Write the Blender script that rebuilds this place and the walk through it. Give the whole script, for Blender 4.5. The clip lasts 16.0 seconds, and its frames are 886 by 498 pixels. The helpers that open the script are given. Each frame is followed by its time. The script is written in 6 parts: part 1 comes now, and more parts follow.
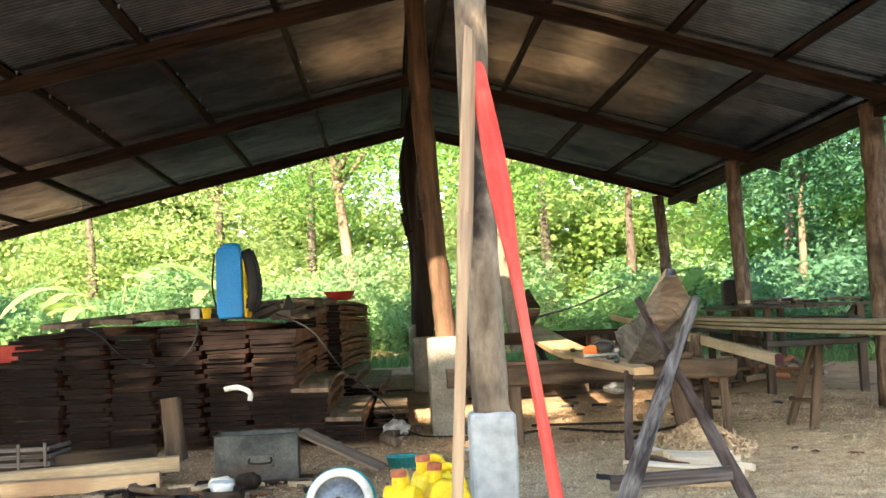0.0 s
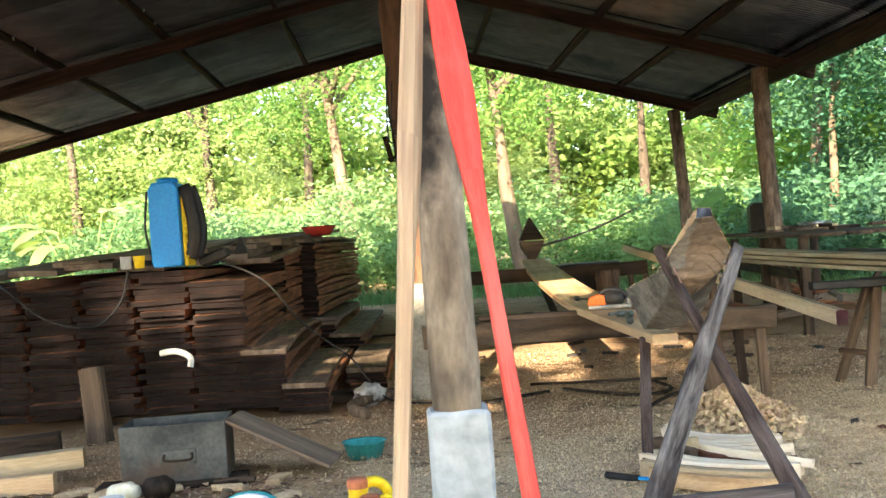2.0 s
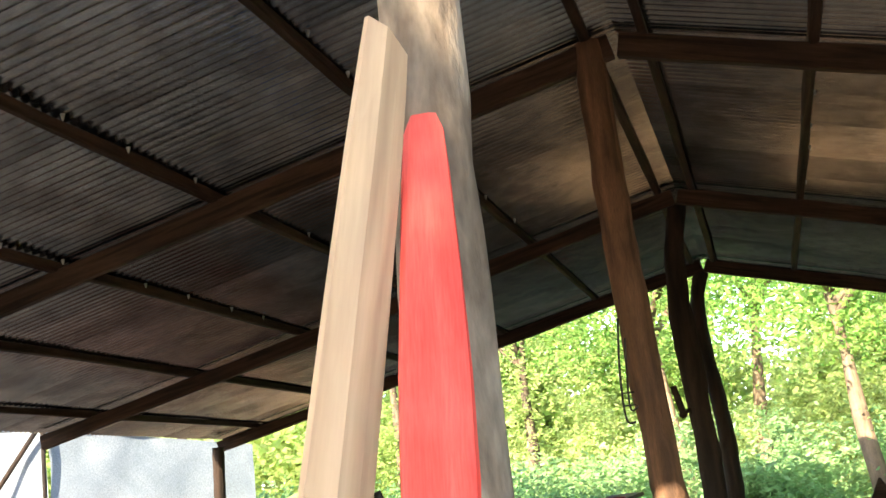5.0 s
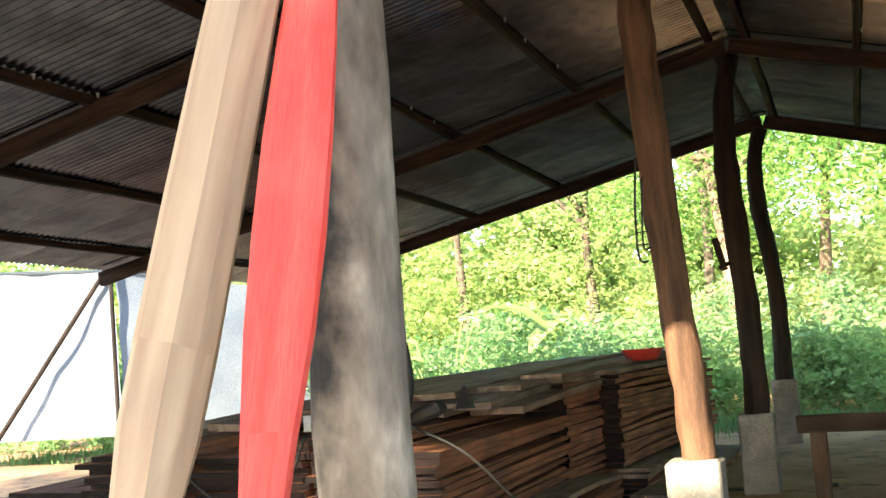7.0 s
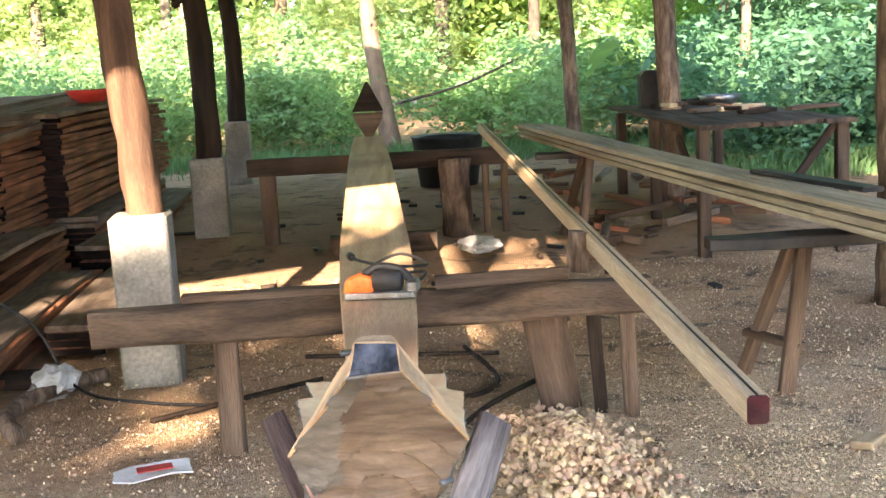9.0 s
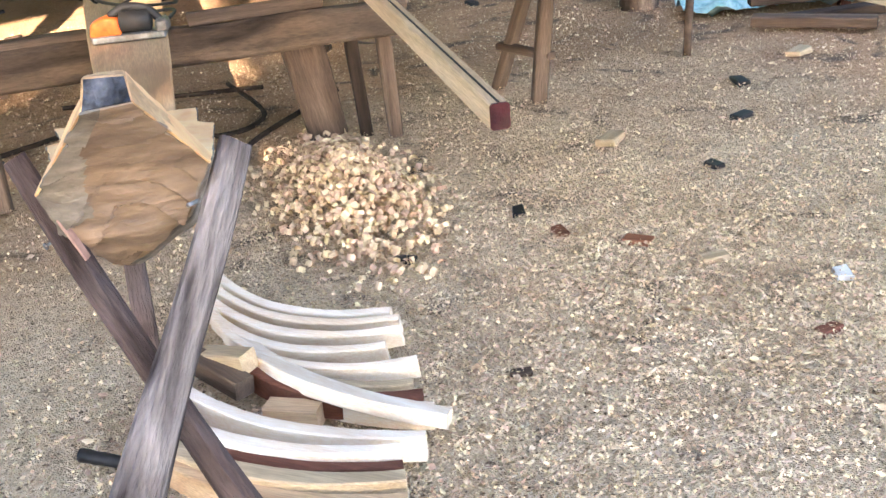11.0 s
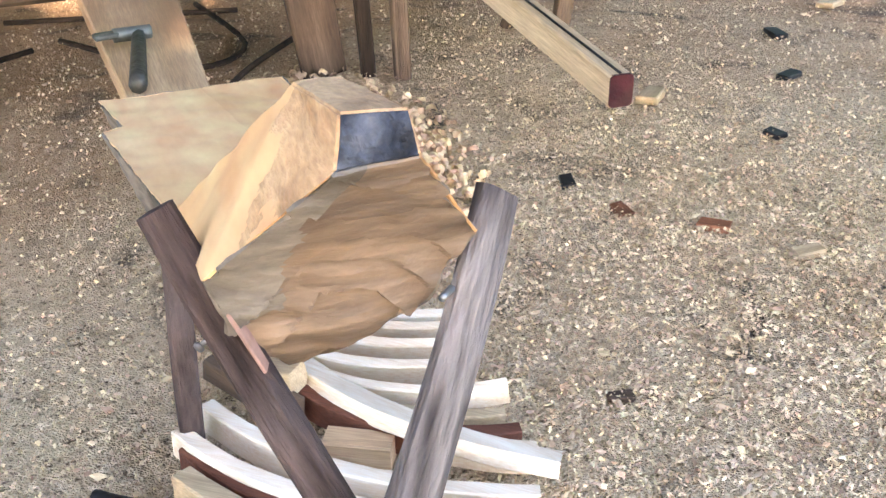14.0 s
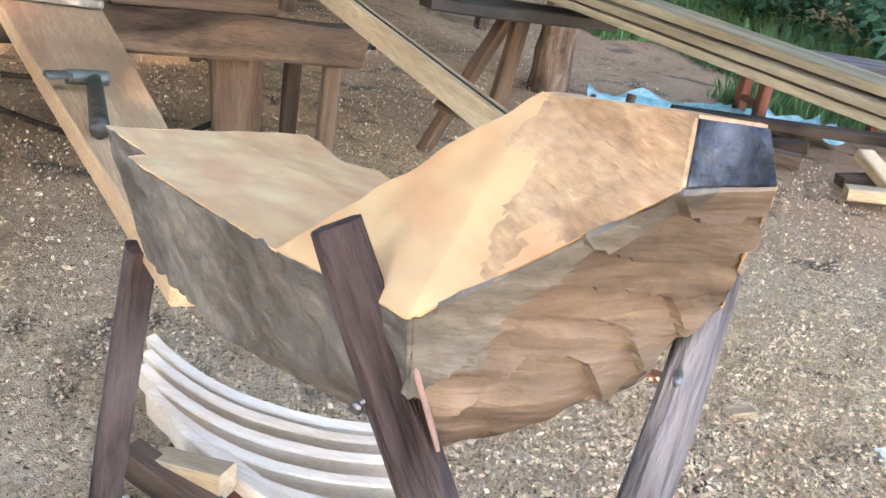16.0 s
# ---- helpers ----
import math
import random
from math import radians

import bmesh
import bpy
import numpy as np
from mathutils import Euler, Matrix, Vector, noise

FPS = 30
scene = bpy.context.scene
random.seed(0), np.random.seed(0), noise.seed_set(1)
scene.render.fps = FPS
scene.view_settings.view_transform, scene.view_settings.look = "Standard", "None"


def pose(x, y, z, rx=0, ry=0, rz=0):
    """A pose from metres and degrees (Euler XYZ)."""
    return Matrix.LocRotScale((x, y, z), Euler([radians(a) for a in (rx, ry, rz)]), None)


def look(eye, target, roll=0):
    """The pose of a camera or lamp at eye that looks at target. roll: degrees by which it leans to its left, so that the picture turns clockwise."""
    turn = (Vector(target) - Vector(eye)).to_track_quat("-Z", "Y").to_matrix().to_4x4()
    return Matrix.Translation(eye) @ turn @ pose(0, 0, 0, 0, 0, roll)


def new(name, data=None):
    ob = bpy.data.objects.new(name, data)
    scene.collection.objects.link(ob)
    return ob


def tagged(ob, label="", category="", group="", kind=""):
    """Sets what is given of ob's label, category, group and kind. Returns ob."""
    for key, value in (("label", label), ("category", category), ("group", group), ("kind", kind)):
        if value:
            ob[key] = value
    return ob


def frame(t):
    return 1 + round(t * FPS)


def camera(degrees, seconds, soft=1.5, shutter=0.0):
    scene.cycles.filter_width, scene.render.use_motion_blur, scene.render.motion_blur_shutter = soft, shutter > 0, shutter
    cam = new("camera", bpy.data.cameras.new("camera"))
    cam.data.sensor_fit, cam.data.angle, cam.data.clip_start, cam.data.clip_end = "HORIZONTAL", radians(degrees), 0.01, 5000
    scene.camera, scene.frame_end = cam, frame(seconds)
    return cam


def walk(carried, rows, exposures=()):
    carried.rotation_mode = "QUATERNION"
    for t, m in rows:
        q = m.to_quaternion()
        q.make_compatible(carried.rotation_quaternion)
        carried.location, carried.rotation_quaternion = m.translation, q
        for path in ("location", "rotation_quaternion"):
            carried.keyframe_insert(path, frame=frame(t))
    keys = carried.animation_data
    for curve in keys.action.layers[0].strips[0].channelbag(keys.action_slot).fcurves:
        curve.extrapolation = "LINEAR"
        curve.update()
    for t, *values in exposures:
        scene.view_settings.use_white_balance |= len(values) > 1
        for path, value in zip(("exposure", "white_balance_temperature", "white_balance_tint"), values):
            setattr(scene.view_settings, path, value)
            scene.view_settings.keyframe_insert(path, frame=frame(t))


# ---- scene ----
cam = camera(43.2, 16.0)
PATH = [
    (0, (0.755, -0.122, 0.878), (0.734, 1.874, 1.008), -2.7),
    (0.5, (0.797, 0.136, 0.823), (0.772, 2.136, 0.817), -2.6),
    (1, (0.824, 0.521, 0.851), (0.796, 2.518, 0.743), -2.5),
    (1.5, (0.902, 0.86, 0.922), (0.859, 2.857, 0.81), -2.9),
    (2, (0.971, 1.307, 1.007), (0.919, 3.307, 0.999), -4.0),
    (2.5, (1.003, 1.806, 1.11), (0.945, 3.801, 1.234), -4.9),
    (3, (1.09, 2.228, 1.2), (0.974, 4.212, 1.42), -5.6),
    (3.5, (1.196, 2.606, 1.306), (0.965, 4.571, 1.598), -5.5),
    (4, (1.27, 2.999, 1.385), (0.919, 4.935, 1.742), -5.9),
    (4.5, (1.334, 3.223, 1.45), (0.857, 5.12, 1.865), -6.6),
    (4.7, (1.388, 3.287, 1.461), (0.842, 5.162, 1.893), -6.6),
    (6.8, (1.749, 3.381, 1.293), (0.894, 5.173, 1.534), -4.3),
    (7, (1.74, 3.431, 1.29), (0.946, 5.255, 1.492), -4.1),
    (7.5, (1.687, 3.652, 1.287), (1.109, 5.564, 1.382), -4.2),
    (8, (1.59, 3.918, 1.325), (1.271, 5.892, 1.285), -3.2),
    (8.5, (1.643, 3.873, 1.341), (1.558, 5.863, 1.161), -3.1),
    (9, (1.733, 3.76, 1.341), (1.825, 5.731, 1.016), -3.0),
    (9.5, (1.791, 3.642, 1.35), (2.032, 5.569, 0.871), -3.0),
    (10, (1.803, 3.611, 1.363), (2.163, 5.477, 0.74), -3.4),
    (10.2, (1.805, 3.616, 1.358), (2.188, 5.46, 0.686), -3.9),
    (12.3, (1.692, 3.83, 1.33), (2.127, 5.566, 0.436), -5.9),
    (12.5, (1.687, 3.863, 1.326), (2.13, 5.591, 0.423), -5.8),
    (13, (1.651, 3.956, 1.325), (2.104, 5.668, 0.396), -5.1),
    (13.5, (1.604, 4.13, 1.306), (2.083, 5.823, 0.355), -3.5),
    (14, (1.545, 4.256, 1.313), (2.11, 5.923, 0.364), -0.7),
    (14.5, (1.424, 4.382, 1.29), (2.132, 6.015, 0.378), 2.8),
    (15, (1.337, 4.433, 1.259), (2.155, 6.048, 0.408), 6.1),
    (15.5, (1.334, 4.462, 1.207), (2.206, 6.095, 0.451), 9.2),
    (16, (1.353, 4.462, 1.172), (2.226, 6.119, 0.471), 10.8),
]
EXPOSURES = [(0, 2.65, 6500, 10), (4.7, 2.85, 6500, 10), (8, 2.95, 6300, 12), (9, 3.22, 6300, 20), (9.5, 3.38, 6200, 21), (12.5, 3.5, 6700, 22), (16, 3.47, 6200, 20)]
walk(cam, [(t, look(eye, target, roll)) for t, eye, target, roll in PATH], EXPOSURES)

# ---- light ----
world = bpy.data.worlds.new("sky")
scene.world = world
world.use_nodes = True
wn = world.node_tree.nodes
sky = wn.new("ShaderNodeTexSky")
sky.sky_type = "NISHITA"
sky.sun_disc = False
sky.sun_elevation = radians(27)
sky.sun_rotation = radians(194)
wn["Background"].inputs[1].default_value = 0.15
world.node_tree.links.new(sky.outputs[0], wn["Background"].inputs[0])
sun = new("sun", bpy.data.lights.new("sun", "SUN"))
sun.data.energy, sun.data.angle, sun.data.color = 5.0, radians(0.6), (1.0, 0.82, 0.58)
sun.matrix_world = look((0, 0, 12), (0.24, 0.97, 12 - 0.51))

# ---- materials ----
def mat(name, a, b, scale=6.0, rough=0.75, bump=0.3, stretch=(1, 1, 1), metal=0.0, dirt=None, dirt_amt=0.35, vary=0.0, fine=60.0, spec=0.2, thin=0.0):
    m = bpy.data.materials.new(name)
    m.use_nodes = True
    n, l = m.node_tree.nodes, m.node_tree.links
    p = n["Principled BSDF"]
    tc = n.new("ShaderNodeTexCoord")
    mp = n.new("ShaderNodeMapping")
    mp.inputs["Scale"].default_value = stretch
    l.new(tc.outputs["Object"], mp.inputs[0])
    info = n.new("ShaderNodeObjectInfo")
    geo = n.new("ShaderNodeNewGeometry")
    shift = n.new("ShaderNodeVectorMath")
    shift.operation = "MULTIPLY_ADD"
    l.new(info.outputs["Random"], shift.inputs[0])
    shift.inputs[1].default_value = (7.3, 3.1, 5.7)
    l.new(mp.outputs[0], shift.inputs[2])
    big = n.new("ShaderNodeTexNoise")
    big.inputs["Scale"].default_value, big.inputs["Detail"].default_value = scale, 6
    big.inputs["Distortion"].default_value = 0.6
    l.new(shift.outputs[0], big.inputs[0])
    small = n.new("ShaderNodeTexNoise")
    small.inputs["Scale"].default_value, small.inputs["Detail"].default_value = fine, 4
    l.new(shift.outputs[0], small.inputs[0])
    ramp = n.new("ShaderNodeValToRGB")
    ramp.color_ramp.elements[0].position, ramp.color_ramp.elements[1].position = 0.34, 0.68
    ramp.color_ramp.elements[0].color, ramp.color_ramp.elements[1].color = (*a, 1), (*b, 1)
    l.new(big.outputs[0], ramp.inputs[0])
    grain = n.new("ShaderNodeMix")
    grain.data_type, grain.blend_type = "RGBA", "OVERLAY"
    grain.inputs["Factor"].default_value = 0.55
    l.new(ramp.outputs[0], grain.inputs["A"])
    l.new(small.outputs[0], grain.inputs["B"])
    col = grain.outputs["Result"]
    if dirt:
        dn = n.new("ShaderNodeTexNoise")
        dn.inputs["Scale"].default_value, dn.inputs["Detail"].default_value = max(1.5, scale * 0.4), 7
        l.new(tc.outputs["Object"], dn.inputs[0])
        dr = n.new("ShaderNodeValToRGB")
        dr.color_ramp.elements[0].position, dr.color_ramp.elements[1].position = 0.5, 0.72
        l.new(dn.outputs[0], dr.inputs[0])
        k = n.new("ShaderNodeMath")
        k.operation = "MULTIPLY"
        k.inputs[1].default_value = dirt_amt * 2
        l.new(dr.outputs[0], k.inputs[0])
        k.use_clamp = True
        dm = n.new("ShaderNodeMix")
        dm.data_type = "RGBA"
        l.new(k.outputs[0], dm.inputs["Factor"])
        l.new(col, dm.inputs["A"])
        dm.inputs["B"].default_value = (*dirt, 1)
        col = dm.outputs["Result"]
    if vary:
        hv = n.new("ShaderNodeHueSaturation")
        ra = n.new("ShaderNodeMath")
        ra.operation = "ADD"
        l.new(info.outputs["Random"], ra.inputs[0])
        l.new(geo.outputs["Random Per Island"], ra.inputs[1])
        vr = n.new("ShaderNodeMapRange")
        vr.inputs["From Max"].default_value = 2.0
        vr.inputs["To Min"].default_value, vr.inputs["To Max"].default_value = 1 - vary, 1 + vary
        l.new(ra.outputs[0], vr.inputs[0])
        l.new(vr.outputs[0], hv.inputs["Value"])
        hr = n.new("ShaderNodeMapRange")
        hr.inputs["To Min"].default_value, hr.inputs["To Max"].default_value = 0.5 - vary * 0.05, 0.5 + vary * 0.05
        l.new(geo.outputs["Random Per Island"], hr.inputs[0])
        l.new(hr.outputs[0], hv.inputs["Hue"])
        l.new(col, hv.inputs["Color"])
        col = hv.outputs[0]
    l.new(col, p.inputs["Base Color"])
    rr = n.new("ShaderNodeMapRange")
    rr.inputs["To Min"].default_value, rr.inputs["To Max"].default_value = max(0.05, rough - 0.15), min(1, rough + 0.12)
    l.new(small.outputs[0], rr.inputs[0])
    l.new(rr.outputs[0], p.inputs["Roughness"])
    p.inputs["Metallic"].default_value = metal
    p.inputs["Specular IOR Level"].default_value = spec
    if bump:
        mixh = n.new("ShaderNodeMath")
        mixh.operation = "MULTIPLY_ADD"
        l.new(big.outputs[0], mixh.inputs[0])
        mixh.inputs[1].default_value = 1.5
        l.new(small.outputs[0], mixh.inputs[2])
        bp = n.new("ShaderNodeBump")
        bp.inputs["Strength"].default_value, bp.inputs["Distance"].default_value = bump, 0.01
        l.new(mixh.outputs[0], bp.inputs["Height"])
        l.new(bp.outputs[0], p.inputs["Normal"])
    if thin:
        tr = n.new("ShaderNodeBsdfTranslucent")
        l.new(col, tr.inputs[0])
        mx = n.new("ShaderNodeMixShader")
        mx.inputs[0].default_value = thin
        l.new(p.outputs[0], mx.inputs[1])
        l.new(tr.outputs[0], mx.inputs[2])
        l.new(mx.outputs[0], n["Material Output"].inputs[0])
    return m


GR = (0.35, 5, 5)
M = dict(
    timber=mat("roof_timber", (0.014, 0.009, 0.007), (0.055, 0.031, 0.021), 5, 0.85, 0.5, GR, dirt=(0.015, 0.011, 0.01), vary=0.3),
    post=mat("old_post_wood", (0.17, 0.125, 0.085), (0.48, 0.385, 0.28), 5, 0.85, 0.6, (1.3, 1.3, 0.55), dirt=(0.07, 0.054, 0.044), dirt_amt=0.4, fine=34),
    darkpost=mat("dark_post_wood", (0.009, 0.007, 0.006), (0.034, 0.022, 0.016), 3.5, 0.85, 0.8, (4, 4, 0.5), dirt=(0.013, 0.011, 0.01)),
    orangepost=mat("brown_post_wood", (0.06, 0.034, 0.021), (0.19, 0.105, 0.062), 3.0, 0.8, 0.6, (4, 4, 0.5), dirt=(0.06, 0.035, 0.025)),
    log=mat("log_bark", (0.07, 0.046, 0.032), (0.24, 0.175, 0.125), 7, 0.9, 1.0, (3, 3, 0.7), dirt=(0.035, 0.025, 0.019), dirt_amt=0.5, fine=45),
    red_plank=mat("red_plank", (0.12, 0.045, 0.022), (0.35, 0.145, 0.075), 4, 0.8, 0.4, GR, dirt=(0.12, 0.06, 0.04), vary=0.4),
    grey_plank=mat("grey_plank", (0.12, 0.085, 0.06), (0.27, 0.20, 0.145), 4, 0.85, 0.4, GR, dirt=(0.09, 0.06, 0.045), vary=0.3),
    grey_wood=mat("weathered_wood", (0.06, 0.047, 0.042), (0.23, 0.195, 0.18), 5, 0.85, 0.9, (0.25, 7, 7), dirt=(0.06, 0.05, 0.05), dirt_amt=0.3, fine=40),
    dark_wood=mat("dark_work_wood", (0.010, 0.007, 0.005), (0.048, 0.031, 0.021), 5, 0.8, 0.5, GR, dirt=(0.14, 0.10, 0.065), dirt_amt=0.22),
    trestle=mat("trestle_wood", (0.06, 0.038, 0.025), (0.155, 0.107, 0.072), 4, 0.8, 0.5, GR, dirt=(0.04, 0.027, 0.02)),
    leg=mat("worn_leg_wood", (0.024, 0.019, 0.018), (0.25, 0.225, 0.212), 12, 0.85, 1.0, (0.5, 2.6, 2.6), dirt=(0.027, 0.02, 0.02), dirt_amt=0.5, fine=55),
    dark_leg=mat("dark_leg_wood", (0.02, 0.013, 0.012), (0.11, 0.08, 0.073), 10, 0.8, 1.0, (0.5, 3.2, 3.2), dirt=(0.15, 0.125, 0.12), dirt_amt=0.3, fine=60),
    beam_wood=mat("weathered_beam_wood", (0.022, 0.015, 0.011), (0.15, 0.105, 0.07), 2.2, 0.85, 0.8, (0.8, 4, 4), dirt=(0.03, 0.021, 0.016), dirt_amt=0.45, fine=40),
    flap=mat("pinkish_bark", (0.20, 0.12, 0.095), (0.36, 0.235, 0.185), 9, 0.8, 0.4),
    redbrown=mat("red_brown_wood", (0.09, 0.033, 0.02), (0.19, 0.075, 0.045), 5, 0.8, 0.4, GR),
    stem_dirty=mat("stained_stem_wood", (0.36, 0.22, 0.115), (0.66, 0.44, 0.24), 7, 0.7, 0.5, (3, 1, 3), dirt=(0.20, 0.125, 0.075), dirt_amt=0.35),
    # sawn ends, near black: shade on the stack front put into the colour
    plank_end=mat("shaded_sawn_ends", (0.004, 0.0022, 0.0018), (0.012, 0.0055, 0.0045), 9, 0.85, 0.5, dirt=(0.018, 0.01, 0.009), vary=0.5),
    old_steel=mat("dull_tool_steel", (0.045, 0.052, 0.048), (0.13, 0.145, 0.13), 10, 0.55, 0.3, metal=0.5, dirt=(0.06, 0.045, 0.035)),
    fresh=mat("fresh_wood", (0.36, 0.265, 0.155), (0.54, 0.415, 0.26), 4, 0.65, 0.25, (0.3, 5, 5), dirt=(0.36, 0.22, 0.12), dirt_amt=0.25, vary=0.2),
    pale=mat("pale_rib_wood", (0.74, 0.58, 0.41), (0.90, 0.79, 0.63), 3, 0.65, 0.2, (0.4, 5, 5), dirt=(0.60, 0.40, 0.27), dirt_amt=0.2, vary=0.15),
    keel=mat("keel_wood", (0.42, 0.27, 0.145), (0.62, 0.44, 0.26), 3, 0.6, 0.2, (0.3, 5, 5), dirt=(0.25, 0.125, 0.07), dirt_amt=0.38),
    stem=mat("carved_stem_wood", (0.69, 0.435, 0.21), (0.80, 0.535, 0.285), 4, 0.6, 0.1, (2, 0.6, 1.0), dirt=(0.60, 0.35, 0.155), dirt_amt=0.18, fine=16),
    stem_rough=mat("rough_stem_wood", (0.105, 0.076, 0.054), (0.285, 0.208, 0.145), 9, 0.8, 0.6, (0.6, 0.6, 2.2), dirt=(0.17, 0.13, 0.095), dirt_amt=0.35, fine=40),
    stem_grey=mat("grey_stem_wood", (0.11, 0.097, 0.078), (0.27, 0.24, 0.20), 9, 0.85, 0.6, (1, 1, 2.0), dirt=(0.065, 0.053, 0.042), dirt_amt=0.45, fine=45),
    sealed=mat("dark_sealed_wood", (0.008, 0.010, 0.014), (0.05, 0.06, 0.078), 45, 0.6, 1.0, dirt=(0.26, 0.28, 0.31), dirt_amt=0.35, spec=0.2),
    concrete=mat("concrete", (0.17, 0.158, 0.132), (0.31, 0.29, 0.25), 5, 0.9, 0.4, dirt=(0.14, 0.13, 0.115), vary=0.12),
    dark_concrete=mat("grimy_concrete", (0.07, 0.066, 0.06), (0.15, 0.143, 0.13), 5, 0.9, 0.4, dirt=(0.05, 0.046, 0.042)),
    whitewash=mat("whitewashed_concrete", (0.40, 0.425, 0.425), (0.52, 0.54, 0.53), 4, 0.85, 0.3, dirt=(0.28, 0.27, 0.25), dirt_amt=0.2, fine=18),
    tin=mat("corrugated_tin", (0.25, 0.275, 0.32), (0.46, 0.48, 0.52), 1.2, 0.21, 0.0, metal=0.95, dirt=(0.15, 0.125, 0.105), dirt_amt=0.25, vary=0.3, fine=8, spec=0.5),
    red_paint=mat("red_paint", (0.78, 0.065, 0.045), (0.86, 0.12, 0.085), 4, 0.5, 0.12, GR, dirt=(0.85, 0.22, 0.17), dirt_amt=0.25),
    paddle=mat("bare_paddle_wood", (0.50, 0.335, 0.195), (0.58, 0.41, 0.255), 4, 0.6, 0.1, (0.2, 2.5, 2.5), dirt=(0.45, 0.28, 0.155), dirt_amt=0.2, fine=14),
    blue=mat("blue_plastic", (0.015, 0.23, 0.62), (0.02, 0.30, 0.75), 3, 0.4, 0.05, dirt=(0.05, 0.16, 0.33), dirt_amt=0.15),
    navy=mat("dark_blue_plastic", (0.02, 0.07, 0.36), (0.03, 0.11, 0.48), 3, 0.4, 0.05, dirt=(0.10, 0.11, 0.16), dirt_amt=0.2),
    yellow=mat("yellow_plastic", (0.75, 0.50, 0.015), (0.85, 0.62, 0.03), 3, 0.45, 0.08, dirt=(0.30, 0.20, 0.04), dirt_amt=0.3),
    cap=mat("brick_red_plastic", (0.34, 0.10, 0.05), (0.44, 0.15, 0.08), 5, 0.5, 0.1),
    label_red=mat("red_label", (0.05, 0.006, 0.010), (0.085, 0.012, 0.016), 6, 0.5, 0.0),
    end_paint=mat("dark_red_end_paint", (0.022, 0.004, 0.006), (0.05, 0.010, 0.012), 9, 0.7, 0.3, dirt=(0.09, 0.05, 0.035), dirt_amt=0.3),
    cream=mat("cream_print", (0.75, 0.68, 0.5), (0.8, 0.74, 0.58), 6, 0.6, 0.0),
    green=mat("bamboo_skin", (0.06, 0.135, 0.085), (0.18, 0.30, 0.215), 5, 0.5, 0.1, (0.4, 3, 3), dirt=(0.33, 0.32, 0.24), dirt_amt=0.3),
    teal=mat("teal_plastic", (0.03, 0.22, 0.22), (0.05, 0.30, 0.29), 4, 0.45, 0.05, dirt=(0.12, 0.16, 0.14)),
    black=mat("black_plastic", (0.012, 0.012, 0.013), (0.03, 0.03, 0.03), 6, 0.5, 0.1, dirt=(0.10, 0.085, 0.07), dirt_amt=0.2),
    metalbox=mat("painted_box_metal", (0.035, 0.04, 0.042), (0.10, 0.105, 0.10), 6, 0.6, 0.3, metal=0.2, dirt=(0.11, 0.06, 0.035), dirt_amt=0.5),
    steel=mat("worn_steel", (0.14, 0.15, 0.15), (0.34, 0.35, 0.35), 10, 0.4, 0.3, metal=0.8, dirt=(0.13, 0.09, 0.07)),
    white=mat("dirty_white", (0.62, 0.61, 0.57), (0.80, 0.79, 0.76), 6, 0.6, 0.1, dirt=(0.38, 0.31, 0.23), dirt_amt=0.3),
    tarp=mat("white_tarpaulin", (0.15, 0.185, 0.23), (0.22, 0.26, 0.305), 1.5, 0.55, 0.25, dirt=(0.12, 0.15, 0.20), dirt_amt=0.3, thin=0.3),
    orange=mat("orange_plastic", (0.72, 0.10, 0.02), (0.80, 0.16, 0.03), 5, 0.45, 0.05),
    redbowl=mat("red_plastic", (0.35, 0.03, 0.025), (0.50, 0.06, 0.045), 5, 0.5, 0.1),
    bag=mat("clear_film", (0.55, 0.55, 0.54), (0.78, 0.78, 0.78), 12, 0.25, 0.6, thin=0.5),
    sliver=mat("pale_slivers", (0.50, 0.345, 0.20), (0.80, 0.62, 0.40), 9, 0.8, 0.2, vary=0.4),
    litter=mat("bark_litter", (0.30, 0.165, 0.095), (0.72, 0.50, 0.34), 14, 0.85, 0.2, vary=0.75),
    olive_plank=mat("new_long_plank", (0.25, 0.205, 0.13), (0.44, 0.38, 0.26), 4, 0.75, 0.25, (0.3, 5, 5), dirt=(0.17, 0.13, 0.085), dirt_amt=0.3, vary=0.25),
    old_table=mat("old_table_wood", (0.03, 0.021, 0.016), (0.115, 0.082, 0.058), 4, 0.85, 0.5, GR, dirt=(0.16, 0.125, 0.095), dirt_amt=0.2),
    teal_sheet=mat("faded_teal_film", (0.14, 0.36, 0.36), (0.42, 0.60, 0.58), 9, 0.4, 0.4, dirt=(0.35, 0.36, 0.33), dirt_amt=0.3),
    chip=mat("wood_chips", (0.42, 0.29, 0.17), (0.66, 0.49, 0.31), 9, 0.8, 0.2, vary=0.4),
    bark=mat("tree_bark", (0.06, 0.046, 0.035), (0.14, 0.11, 0.085), 3, 0.9, 0.8, (3, 3, 0.6), dirt=(0.07, 0.055, 0.042)),
    palebark=mat("pale_tree_bark", (0.12, 0.085, 0.058), (0.24, 0.18, 0.125), 3, 0.9, 0.6, (3, 3, 0.6), dirt=(0.06, 0.05, 0.038)),
    # light put into leaf colour: leaf_sun sunlit, leaf_low hazy, leaf_cool in shade
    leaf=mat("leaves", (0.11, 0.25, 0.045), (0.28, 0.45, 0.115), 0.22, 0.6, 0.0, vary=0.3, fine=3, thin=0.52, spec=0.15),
    leaf_sun=mat("sunlit_leaves", (0.25, 0.37, 0.10), (0.50, 0.60, 0.26), 0.16, 0.6, 0.0, vary=0.25, fine=3, thin=0.55, spec=0.15),
